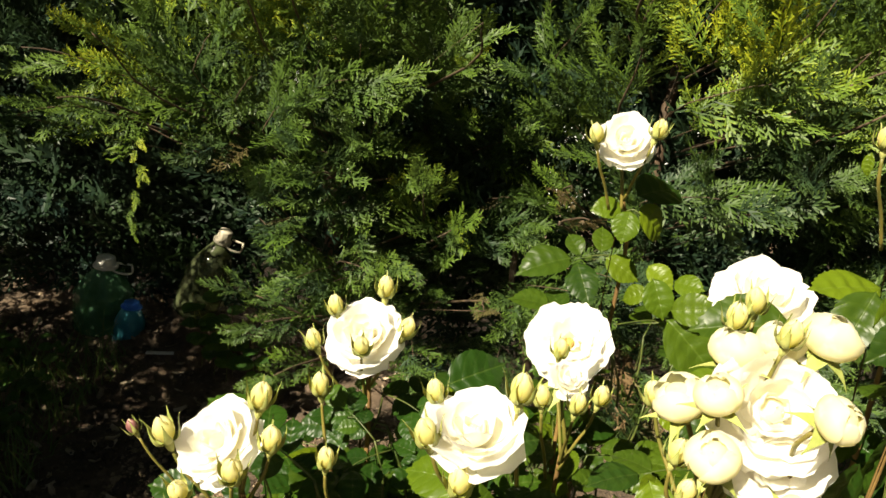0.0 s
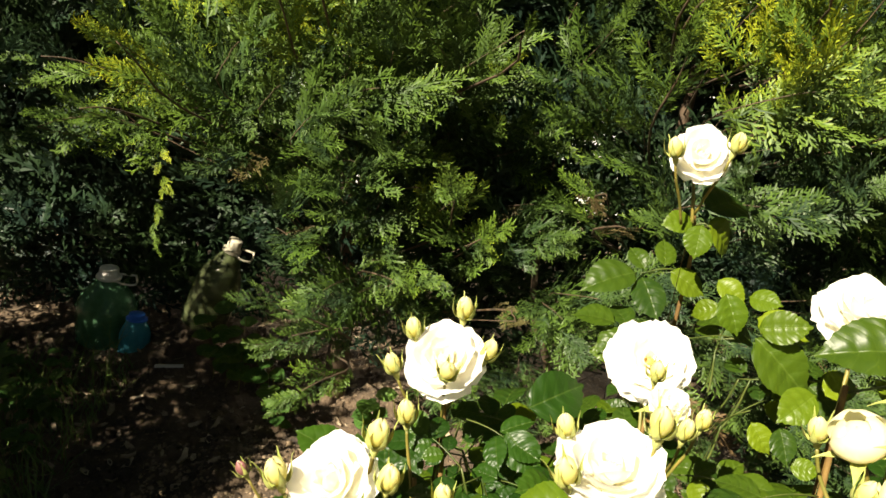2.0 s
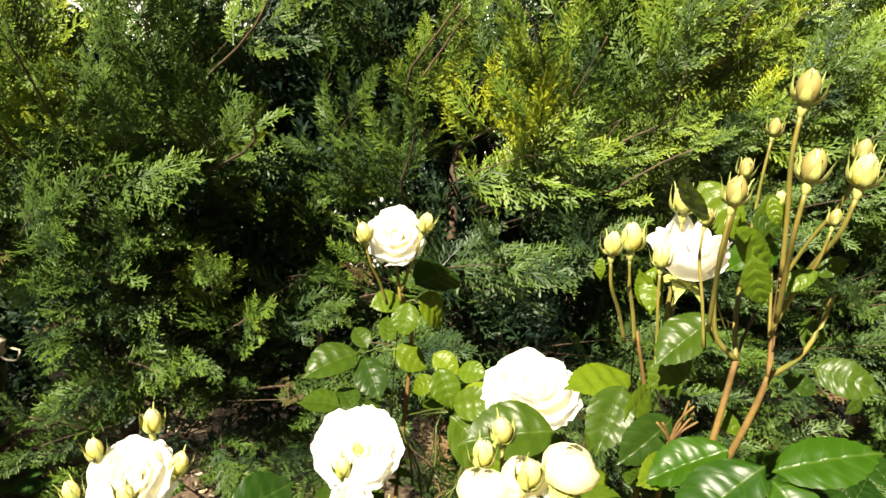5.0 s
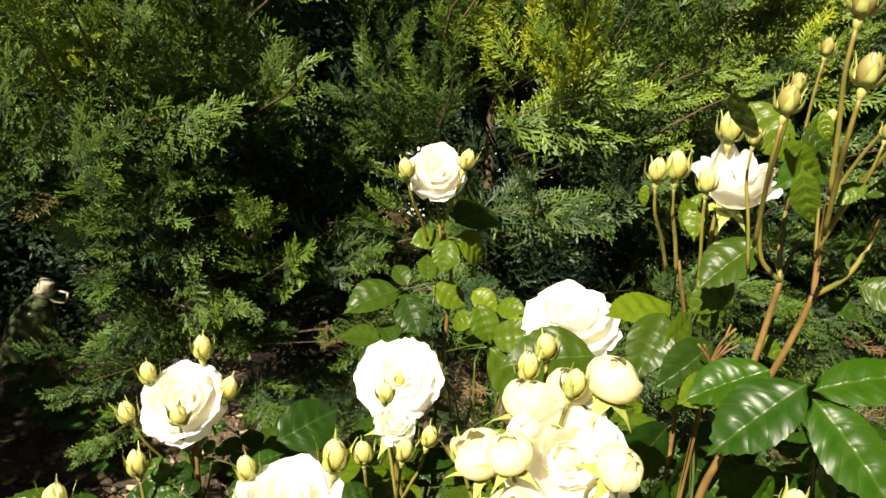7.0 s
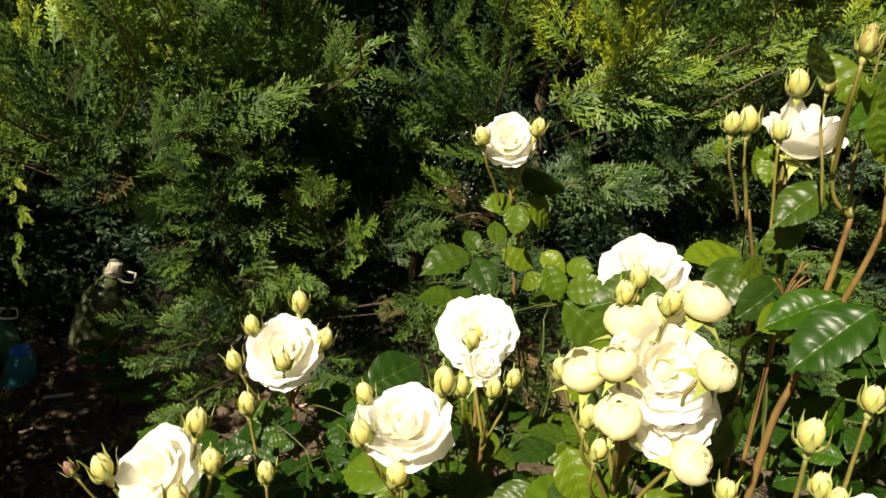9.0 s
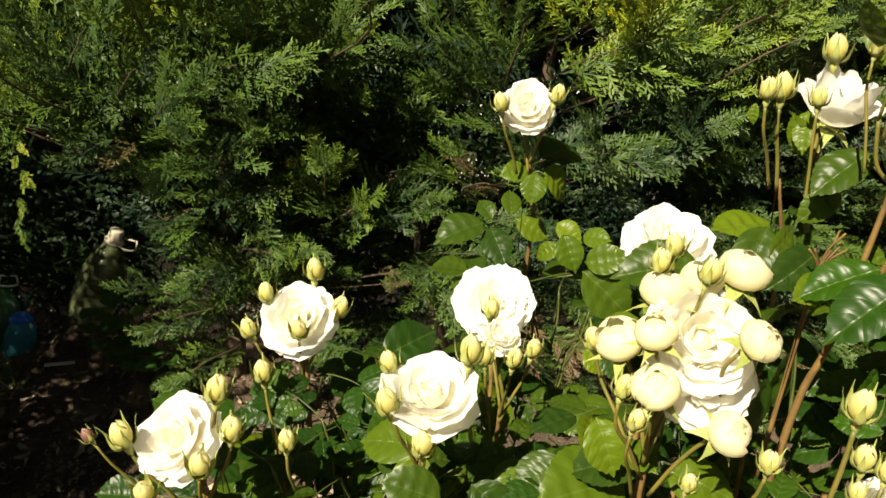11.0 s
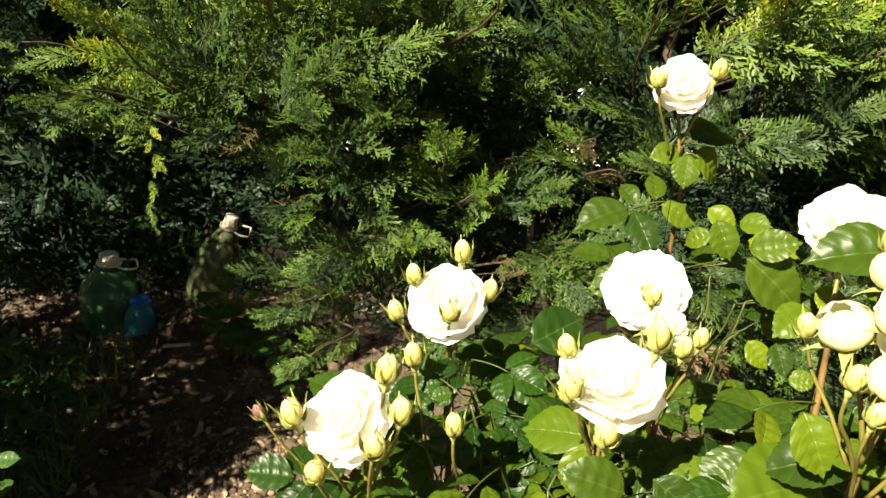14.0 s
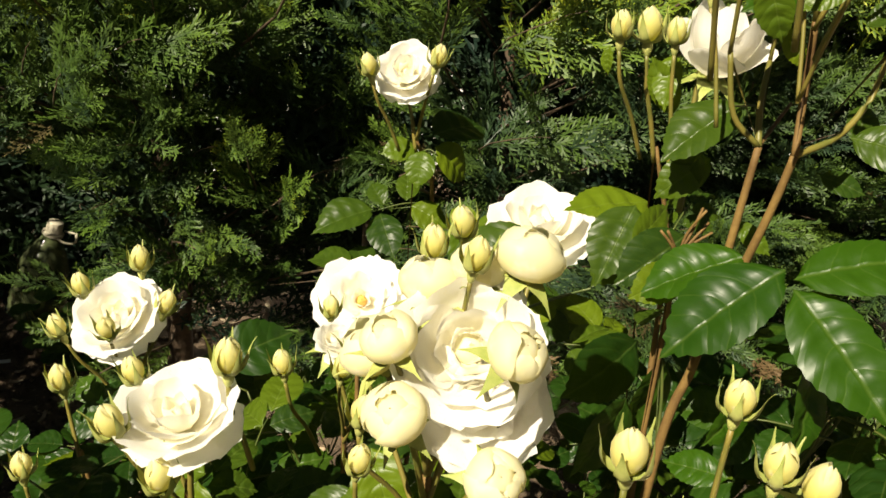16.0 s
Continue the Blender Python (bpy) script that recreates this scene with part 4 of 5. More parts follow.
def middle_bush():
    rng = random.Random(22)
    b = thing("rose_bush", (0.30, 1.18, ground_height(0.30, 1.18)), ROSE, "rose bush", "rose bushes")
    fork = (0.324, 1.194, 1.150)
    tube("cane", [(0.30, 1.18, -0.03), (0.34, 1.24, 0.6), (0.361, 1.258, 1.037), fork], (0.005, 0.0028), CANE, b, 6, 7)
    bloom(b, (0.302, 1.160, 1.256), (-0.14, -0.74, 0.66), 0.090, "full", fork, 4, 1.1)
    bud(b, (0.250, 1.134, 1.261), (-0.25, -0.1, 1), 0.95, "hug", fork, seed=20)
    bud(b, (0.342, 1.140, 1.275), (0.25, 0, 1), 0.95, "hug", fork, seed=21)
    five = tube("leaf", [(0.361, 1.258, 1.03), (0.32, 1.25, 1.035), (0.275, 1.245, 1.025)], (0.0016, 0.001), RACHIS, b, 4, 5)
    for k, (p, q, u) in enumerate((((0.270, 1.244, 1.026), (0.171, 1.212, 1.013), (-0.3, -0.5, 0.8)), ((0.277, 1.240, 1.022), (0.292, 1.166, 0.984), (-0.2, -0.8, 0.7)), ((0.285, 1.250, 1.030), (0.262, 1.285, 1.062), (-0.2, -0.9, 0.6)), ((0.325, 1.246, 1.033), (0.385, 1.215, 1.010), (0.0, -0.8, 0.8)), ((0.32, 1.256, 1.036), (0.325, 1.30, 1.075), (0.0, -0.9, 0.6)))):
        leaflet(five, p, q, u, k)
    upper = tube("leaf", [(0.335, 1.205, 1.13), (0.345, 1.2, 1.135), (0.355, 1.195, 1.13)], (0.0014, 0.001), RACHIS, b, 3, 5)
    # The third leaf is dark: shade on it is put into its colour.
    for k, (p, q, u) in enumerate((((0.335, 1.185, 1.138), (0.322, 1.150, 1.092), (-0.2, -0.9, 0.4)), ((0.352, 1.205, 1.138), (0.418, 1.215, 1.090), (0.1, -0.7, 0.7)), ((0.352, 1.225, 1.150), (0.445, 1.285, 1.170), (-0.1, -0.5, 0.8)), ((0.325, 1.195, 1.138), (0.272, 1.180, 1.135), (-0.2, -0.8, 0.6)))):
        leaflet(upper, p, q, u, k + 2, SHADE_BLADES if k == 2 else YOUNG_BLADES)
    # the open flower and its buds
    f = (0.235, 0.99, 0.90)
    cane_with_leaves(b, [(0.29, 1.16, -0.03), (0.27, 1.08, 0.45), (0.24, 1.0, 0.75), f], (0.005, 0.003), rng)
    bloom(b, (0.238, 1.018, 0.983), (-0.12, -0.72, 0.62), 0.120, "open", f, 5)
    bloom(b, (0.207, 0.856, 1.006), (0.05, -0.35, 0.9), 0.052, "cup", (0.225, 0.87, 0.90), 6)
    for k, (p, ax, s) in enumerate((((0.154, 0.742, 1.041), (-0.1, 0, 1), 0.8), ((0.211, 0.808, 0.997), (0.1, 0, 1), 0.85), ((0.249, 0.849, 0.987), (0.15, 0, 1), 0.85), ((0.200, 0.900, 1.022), (0, -0.1, 1), 0.85))):
        bud(b, p, ax, s, "hug", (0.215, 0.86, 0.89), seed=30 + k)
    cane_with_leaves(b, [(0.29, 1.14, -0.03), (0.26, 1.0, 0.45), (0.22, 0.88, 0.75), (0.215, 0.86, 0.89)], (0.005, 0.003), rng)
    # broad leaves to the side of the open flower
    low = tube("leaf", [(0.352, 1.20, 0.93), (0.385, 1.14, 0.97), (0.39, 1.10, 0.985)], (0.0014, 0.001), RACHIS, b, 4, 5)
    for k, (p, q) in enumerate((((0.408, 1.08, 0.992), (0.476, 1.02, 0.956)), ((0.389, 1.05, 1.044), (0.446, 1.0, 1.042)), ((0.379, 1.14, 1.044), (0.399, 1.1, 0.989)), ((0.382, 1.15, 1.015), (0.34, 1.17, 0.99)), ((0.379, 1.18, 1.049), (0.416, 1.14, 1.033)), ((0.406, 1.12, 1.048), (0.439, 1.08, 1.058)), ((0.459, 1.16, 0.899), (0.428, 1.2, 0.901)))):
        leaflet(low, p, q, (-0.15, -0.72, 0.68), k + 3, LEAF_MIX[k % 3])
    lower = tube("leaf", [(0.35, 1.02, 0.86), (0.34, 0.96, 0.93), (0.35, 0.93, 0.96)], (0.0014, 0.001), RACHIS, b, 4, 5)
    for k, (p, q) in enumerate((((0.433, 0.93, 0.992), (0.376, 0.9, 0.964)), ((0.439, 0.92, 0.994), (0.477, 0.94, 1.021)), ((0.39, 0.92, 0.944), (0.393, 0.88, 0.912)), ((0.405, 0.9, 0.9), (0.439, 0.88, 0.903)), ((0.365, 0.95, 0.931), (0.391, 0.92, 0.9)))):
        leaflet(lower, p, q, (-0.15, -0.75, 0.62), k + 1, LEAF_MIX[(k + 1) % 3])
    filler(b, rng, 22, (0.33, 1.03, 0.82), (0.13, 0.16, 0.13))


def cluster_bush():
    rng = random.Random(23)
    b = thing("rose_bush", (0.31, 0.66, ground_height(0.31, 0.66)), "cream rose bush with one dense cluster of blooms and half-open buds", "rose bush", "rose bushes")
    f = (0.265, 0.54, 1.065)
    for top, mid in ((f, (0.30, 0.62, 0.55)), ((0.40, 0.83, 1.06), (0.36, 0.76, 0.6)), ((0.22, 0.55, 0.98), (0.27, 0.60, 0.5)), ((0.34, 0.60, 0.95), (0.33, 0.64, 0.5))):
        cane_with_leaves(b, [(0.31, 0.66, -0.03), mid, Vector(mid).lerp(Vector(top), 0.55) + Vector((0.01, 0.0, 0)), top], (0.006, 0.0035), rng, size=0.16)
    bloom(b, (0.282, 0.505, 1.187), (-0.12, -0.80, 0.58), 0.100, "full", f, 7)
    bloom(b, (0.291, 0.492, 1.146), (-0.05, -0.92, 0.26), 0.090, "open", f, 8)
    bloom(b, (0.424, 0.861, 1.150), (-0.1, -0.35, 0.9), 0.115, "full", (0.40, 0.83, 1.06), 9)
    globes = (((0.322, 0.533, 1.237), (0.2, -0.1, 1), 1.0, "bent"), ((0.262, 0.553, 1.210), (-0.1, 0.1, 1), 0.95, "spread"), ((0.230, 0.497, 1.198), (-0.3, -0.2, 0.9), 0.80, "spread"), ((0.223, 0.545, 1.165), (-0.5, -0.1, 0.9), 0.98, "spread"), ((0.235, 0.489, 1.150), (-0.3, -0.5, 0.7), 0.90, "bent"), ((0.298, 0.455, 1.210), (0.35, -0.5, 0.7), 0.80, "bent"), ((0.294, 0.462, 1.120), (0.15, -0.6, 0.6), 0.85, "bent"), ((0.292, 0.545, 1.224), (0, 0.1, 1), 0.85, "spread"))
    for k, (p, ax, s, st) in enumerate(globes):
        bud(b, p, ax, s, st, (0.325, 0.535, 1.09) if k == 5 else f, True, k)
    for k, (p, s) in enumerate((((0.266, 0.575, 1.227), 0.75), ((0.290, 0.60, 1.232), 0.75), ((0.285, 0.522, 1.239), 0.72), ((0.217, 0.586, 1.144), 0.75), ((0.217, 0.509, 1.138), 0.72), ((0.213, 0.471, 1.130), 0.62), ((0.292, 0.404, 1.133), 0.62), ((0.230, 0.406, 1.117), 0.5))):
        bud(b, p, (rng.uniform(-0.3, 0.2), -0.1, 1), s, "hug", (0.29, 0.575, 1.11) if k == 2 else f, seed=40 + k)
    front = tube("leaf", [(0.40, 0.83, 1.05), (0.43, 0.80, 1.08), (0.46, 0.78, 1.10)], (0.0018, 0.0012), RACHIS, b, 4, 5)
    for k, (p, q, u) in enumerate((((0.507, 0.774, 1.194), (0.410, 0.745, 1.200), (-0.30, -0.40, 0.86)), ((0.498, 0.772, 1.178), (0.449, 0.727, 1.126), (0.1, -0.9, 0.4)), ((0.400, 0.727, 1.156), (0.294, 0.734, 1.155), (-0.15, -0.6, 0.8)))):
        leaflet(front, p, q, u, k, SLIM_BLADES if k == 0 else BLADES)
    for k, (p, q, u) in enumerate((((0.30, 0.585, 1.005), (0.212, 0.605, 0.985), (-0.2, -0.5, 0.85)), ((0.305, 0.57, 1.0), (0.375, 0.53, 0.99), (0.0, -0.6, 0.8)), ((0.225, 0.635, 0.975), (0.165, 0.625, 0.935), (-0.2, -0.6, 0.8)), ((0.355, 0.98, 1.045), (0.43, 0.925, 0.99), (-0.1, -0.75, 0.65)), ((0.36, 0.985, 1.055), (0.41, 0.945, 1.085), (-0.1, -0.8, 0.6)))):
        leaflet(front, p, q, u, k + 2)
    fore = tube("leaf", [(0.27, 0.64, 0.86), (0.26, 0.63, 0.92), (0.26, 0.61, 0.96)], (0.0016, 0.001), RACHIS, b, 4, 5)
    for k, (p, q) in enumerate((((0.292, 0.62, 0.952), (0.182, 0.58, 0.964)), ((0.24, 0.68, 0.922), (0.169, 0.64, 0.912)), ((0.211, 0.72, 0.909), (0.173, 0.69, 0.876)), ((0.227, 0.58, 1.062), (0.243, 0.54, 1.017)), ((0.262, 0.58, 1.029), (0.274, 0.53, 1.035)))):
        leaflet(fore, p, q, (-0.15, -0.62, 0.76), k, YOUNG_BLADES)
    filler(b, rng, 14, (0.30, 0.64, 0.88), (0.12, 0.10, 0.08), 0.14, SHADE_BLADES)
    filler(b, rng, 8, (0.22, 0.60, 0.85), (0.12, 0.08, 0.05), 0.14)


def tall_bush():
    rng = random.Random(24)
    b = thing("rose_bush", (0.50, 0.66, ground_height(0.50, 0.66)), "tall rose bush with reddish canes, pointed buds and large glossy leaves", "rose bush", "rose bushes")
    k1, k2 = Vector((0.495, 0.589, 1.296)), Vector((0.495, 0.545, 1.301))
    k3, side, rear = Vector((0.492, 0.550, 1.385)), Vector((0.460, 0.588, 1.361)), Vector((0.510, 0.622, 1.351))
    tube("cane", [(0.48, 0.66, -0.03), (0.472, 0.645, 0.6), (0.482, 0.628, 1.0), (0.495, 0.617, 1.107), (0.493, 0.598, 1.21), k1], (0.0056, 0.0026), CANE, b, 6, 8)
    tube("cane", [(0.494, 0.618, 1.10), (0.491, 0.598, 1.15), (0.490, 0.568, 1.215), (0.493, 0.553, 1.265), k2], (0.0036, 0.0026), CANE, b, 6, 8)
    tube("cane", [k1, (0.472, 0.590, 1.318), side], (0.0022, 0.0019), STALK, b, 5, 7)
    tube("cane", [k1, (0.499, 0.604, 1.322), rear], (0.0025, 0.0020), STALK, b, 5, 7)
    tube("cane", [k1, (0.515, 0.612, 1.302), (0.545, 0.640, 1.318)], (0.0019, 0.0014), CANE, b, 5, 6)
    tube("cane", [k2, (0.499, 0.556, 1.342), k3], (0.0027, 0.0023), CANE, b, 5, 7)
    tube("cane", [k2, (0.530, 0.556, 1.312), (0.554, 0.566, 1.335), (0.560, 0.566, 1.365)], (0.0025, 0.0019), STALK, b, 5, 7)
    f3 = Vector((0.502, 0.772, 1.25))
    cane_with_leaves(b, [(0.52, 0.68, -0.03), (0.53, 0.74, 0.6), (0.536, 0.775, 1.05), (0.534, 0.782, 1.15), f3], (0.0042, 0.0020), rng, low=0.7, size=0.12)
    for k, (p, f, s) in enumerate((((0.435, 0.728, 1.360), f3, 0.75), ((0.473, 0.760, 1.358), f3, 0.95), ((0.461, 0.677, 1.362), (0.475, 0.68, 1.25), 0.66), ((0.520, 0.748, 1.402), (0.515, 0.74, 1.25), 0.95))):
        bud(b, p, (-0.05, 0, 1), s, "hug", f, seed=50 + k)
    bloom(b, (0.529, 0.735, 1.345), (0.05, -0.25, 0.95), 0.088, "goblet", (0.50, 0.70, 1.24), 10)
    buds = (((0.470, 0.534, 1.531), k3, 0.84), ((0.388, 0.481, 1.465), side, 0.66), ((0.408, 0.440, 1.489), k3, 0.70), ((0.488, 0.485, 1.480), k3, 0.80), ((0.503, 0.506, 1.492), k3, 0.55), ((0.441, 0.548, 1.470), side, 0.5), ((0.515, 0.621, 1.494), rear, 0.5), ((0.493, 0.570, 1.443), k3, 0.42), ((0.484, 0.498, 1.445), k3, 0.42), ((0.450, 0.60, 1.42), side, 0.5))
    for k, (p, f, s) in enumerate(buds):
        bud(b, p, (0.10, -0.02, 1), 0.92 * s, "hug", f, seed=60 + k, skin="tan" if k % 4 != 3 else "bud")
    for k, (p, ax, s, f) in enumerate((((0.405, 0.409, 1.204), (0.02, -0.05, 1), 0.70, (0.40, 0.46, 1.05)), ((0.337, 0.383, 1.193), (-0.05, -0.05, 1), 0.82, (0.36, 0.46, 1.03)), ((0.413, 0.377, 1.187), (0.05, 0, 1), 0.72, (0.41, 0.45, 1.02)), ((0.445, 0.385, 1.165), (0.2, 0, 1), 0.8, (0.41, 0.45, 1.02)), ((0.375, 0.405, 1.130), (0, 0, 1), 0.7, (0.40, 0.46, 1.0)), ((0.318, 0.345, 1.150), (0, 0, 1), 0.5, (0.37, 0.44, 1.0)), ((0.345, 0.352, 1.160), (0.1, 0, 1), 0.55, (0.40, 0.45, 1.02)))):
        bud(b, p, ax, s, "spread" if k == 3 else "hug", (p[0] + 0.004, p[1] + 0.014, p[2] - 0.16), seed=80 + k)
    tube("cane", [(0.48, 0.62, -0.03), (0.44, 0.54, 0.6), (0.41, 0.47, 0.95), (0.40, 0.46, 1.05)], (0.006, 0.003), CANE, b, 6, 7)
    bloom(b, (0.415, 0.372, 1.095), (-0.1, -0.4, 0.9), 0.10, "full", (0.40, 0.44, 1.0), 12)
    big = tube("leaf", [(0.468, 0.575, 1.14), (0.49, 0.56, 1.18), (0.500, 0.538, 1.222)], (0.002, 0.0014), RACHIS, b, 4, 5)
    for k, (p, q, u) in enumerate((((0.493, 0.568, 1.221), (0.413, 0.584, 1.187), (-0.30, -0.42, 0.84)), ((0.500, 0.532, 1.227), (0.413, 0.528, 1.168), (-0.40, -0.55, 0.72)), ((0.508, 0.537, 1.216), (0.590, 0.505, 1.256), (-0.26, -0.50, 0.82)), ((0.508, 0.535, 1.212), (0.540, 0.447, 1.160), (-0.34, -0.66, 0.68)), ((0.545, 0.550, 1.155), (0.530, 0.500, 1.085), (0.45, -0.85, 0.1)), ((0.519, 0.569, 1.110), (0.472, 0.533, 1.081), (0.4, -0.85, 0.2)), ((0.451, 0.470, 1.106), (0.415, 0.498, 1.104), (-0.3, -0.6, 0.7)))):
        leaflet(big, p, q, u, k, BROAD_BLADES)
    # Dark hanging leaves, coloured for the shade below the big leaves.
    hang = tube("leaf", [(0.52, 0.72, 1.10), (0.505, 0.71, 1.12), (0.492, 0.70, 1.128)], (0.0018, 0.0012), RACHIS, b, 4, 5)
    for k, (p, q, u) in enumerate((((0.482, 0.70, 1.085), (0.410, 0.66, 1.039), (0.25, -0.95, 0.1)), ((0.452, 0.64, 1.062), (0.407, 0.60, 1.001), (0.3, -0.95, 0.0)), ((0.504, 0.68, 1.072), (0.454, 0.64, 1.015), (0.3, -0.95, 0.0)))):
        leaflet(hang, p, q, u, k, SHADE_BLADES)
    mid = tube("leaf", [k1, k1 + Vector((-0.01, 0.03, 0.02)), k1 + Vector((0.02, 0.05, 0.02))], (0.0016, 0.001), RACHIS, b, 3, 5)
    # base, tip, face, young or old
    for k, (p, q, u, fresh) in enumerate((((0.505, 0.638, 1.318), (0.440, 0.632, 1.275), (-0.3, -0.35, 0.9), 0), ((0.516, 0.526, 1.318), (0.552, 0.486, 1.316), (-0.35, -0.7, 0.6), 0), ((0.487, 0.651, 1.277), (0.477, 0.678, 1.232), (-0.5, -0.8, 0.3), 0), ((0.452, 0.625, 1.447), (0.481, 0.584, 1.406), (-0.5, -0.7, 0.4), 0), ((0.421, 0.522, 1.433), (0.464, 0.522, 1.398), (-0.4, -0.8, 0.4), 1), ((0.433, 0.513, 1.415), (0.449, 0.508, 1.372), (-0.5, -0.8, 0.2), 1), ((0.460, 0.539, 1.453), (0.466, 0.531, 1.430), (-0.5, -0.8, 0.2), 1), ((0.471, 0.573, 1.435), (0.497, 0.560, 1.413), (-0.4, -0.8, 0.3), 0), ((0.473, 0.490, 1.409), (0.443, 0.492, 1.394), (-0.3, -0.7, 0.6), 1), ((0.480, 0.717, 1.343), (0.463, 0.688, 1.303), (-0.6, -0.7, 0.1), 1), ((0.432, 0.741, 1.345), (0.430, 0.736, 1.320), (-0.7, -0.6, 0.1), 1), ((0.50, 0.66, 1.27), (0.455, 0.66, 1.235), (-0.3, -0.8, 0.5), 0))):
        leaflet(mid, p, q, u, k + 1, SLIM_BLADES if fresh else PLAIN_BLADES)
    # leaves round the canes: base, tip, face, and broad, plain or slim
    around = tube("leaf", [(0.482, 0.628, 1.0), (0.484, 0.64, 1.06), (0.478, 0.65, 1.12)], (0.0018, 0.0012), RACHIS, b, 4, 5)
    for k, (p, q, u, form) in enumerate((((0.428, 0.57, 1.424), (0.387, 0.55, 1.464), (-0.80, -0.35, 0.45), 2), ((0.499, 0.57, 1.411), (0.447, 0.55, 1.392), (-0.3, -0.9, 0.3), 0), ((0.492, 0.58, 1.379), (0.504, 0.57, 1.353), (-0.4, -0.9, 0.1), 2), ((0.533, 0.56, 1.382), (0.553, 0.55, 1.402), (-0.3, -0.6, 0.7), 1), ((0.576, 0.6, 1.296), (0.597, 0.62, 1.327), (-0.3, -0.9, 0.2), 1), ((0.554, 0.6, 1.273), (0.583, 0.58, 1.265), (-0.2, -0.7, 0.6), 1), ((0.474, 0.68, 1.231), (0.51, 0.7, 1.251), (-0.5, -0.5, 0.7), 2), ((0.473, 0.73, 1.207), (0.428, 0.69, 1.147), (-0.4, -0.7, 0.6), 1), ((0.46, 0.7, 1.178), (0.506, 0.72, 1.21), (0.3, -0.9, 0.2), 1), ((0.52, 0.64, 1.223), (0.545, 0.62, 1.2), (-0.5, -0.6, 0.6), 2), ((0.49, 0.66, 1.204), (0.426, 0.63, 1.171), (-0.1, -0.9, 0.3), 1), ((0.48, 0.57, 1.449), (0.499, 0.57, 1.411), (-0.5, -0.7, 0.5), 1), ((0.485, 0.71, 1.292), (0.457, 0.71, 1.341), (-0.6, -0.7, 0.2), 2), ((0.463, 0.6, 1.194), (0.413, 0.58, 1.184), (-0.1, -0.7, 0.6), 1), ((0.672, 0.62, 1.237), (0.65, 0.61, 1.223), (0.2, -0.9, 0.2), 1))):
        leaflet(around, p, q, u, k, (BROAD_BLADES, PLAIN_BLADES, SLIM_BLADES)[form])
    # cut stubs of old stalks
    for k in range(7):
        w, h = rng.uniform(-0.022, 0.026), rng.uniform(0.022, 0.045)
        tube("stub", [(0.468, 0.626, 1.196), (0.468 + 0.4 * w, 0.624, 1.196 + 0.5 * h), (0.468 + w, 0.62 + rng.uniform(-0.01, 0.01), 1.196 + h)], (0.0014, 0.0011), CANE, b, 3, 6)
    tube("cane", [(0.478, 0.655, 0.9), (0.474, 0.64, 1.08), (0.468, 0.626, 1.198)], (0.003, 0.0024), CANE, b, 5, 7)
    filler(b, rng, 26, (0.54, 0.62, 0.70), (0.2, 0.2, 0.14), 0.16)
    filler(b, rng, 14, (0.62, 0.66, 0.82), (0.10, 0.10, 0.08), 0.15, SHADE_BLADES)
    filler(b, rng, 10, (0.66, 0.62, 1.06), (0.05, 0.05, 0.035), 0.15, SHADE_BLADES)
    filler(b, rng, 18, (0.73, 0.66, 0.96), (0.09, 0.07, 0.05), 0.17, SHADE_BLADES)


def undergrowth(x, y, seed, count, spread):
    """A low leafy young rose between the flowering ones."""
    rng = random.Random(seed)
    b = thing("rose_bush", (x, y, ground_height(x, y)), "low leafy rose shoots without flowers, shaded by taller bushes", "rose bush", "rose bushes")
    for k in range(4):
        w = 1.57 * k + rng.uniform(-0.4, 0.4)
        top = (x + 0.6 * spread * math.cos(w), y + 0.6 * spread * math.sin(w), rng.uniform(0.62, 0.80))
        cane_with_leaves(b, [(x, y, -0.02), (x + 0.2 * spread * math.cos(w), y + 0.2 * spread * math.sin(w), 0.35), top], (0.004, 0.002), rng, 0.2, 0.07, 0.16, 0.02)
    filler(b, rng, count, (x, y, 0.58), (spread, spread, 0.2), 0.14, SHADE_BLADES)


for k, (x, y, n) in enumerate(((-0.02, 0.98, 10), (0.18, 0.82, 14), (0.42, 0.92, 14), (0.38, 0.58, 16), (0.60, 0.80, 14), (0.12, 1.12, 6))):
    undergrowth(x, y, 120 + k, n, 0.14)

left_bush()
middle_bush()
cluster_bush()
tall_bush()

# ---- bottles ----


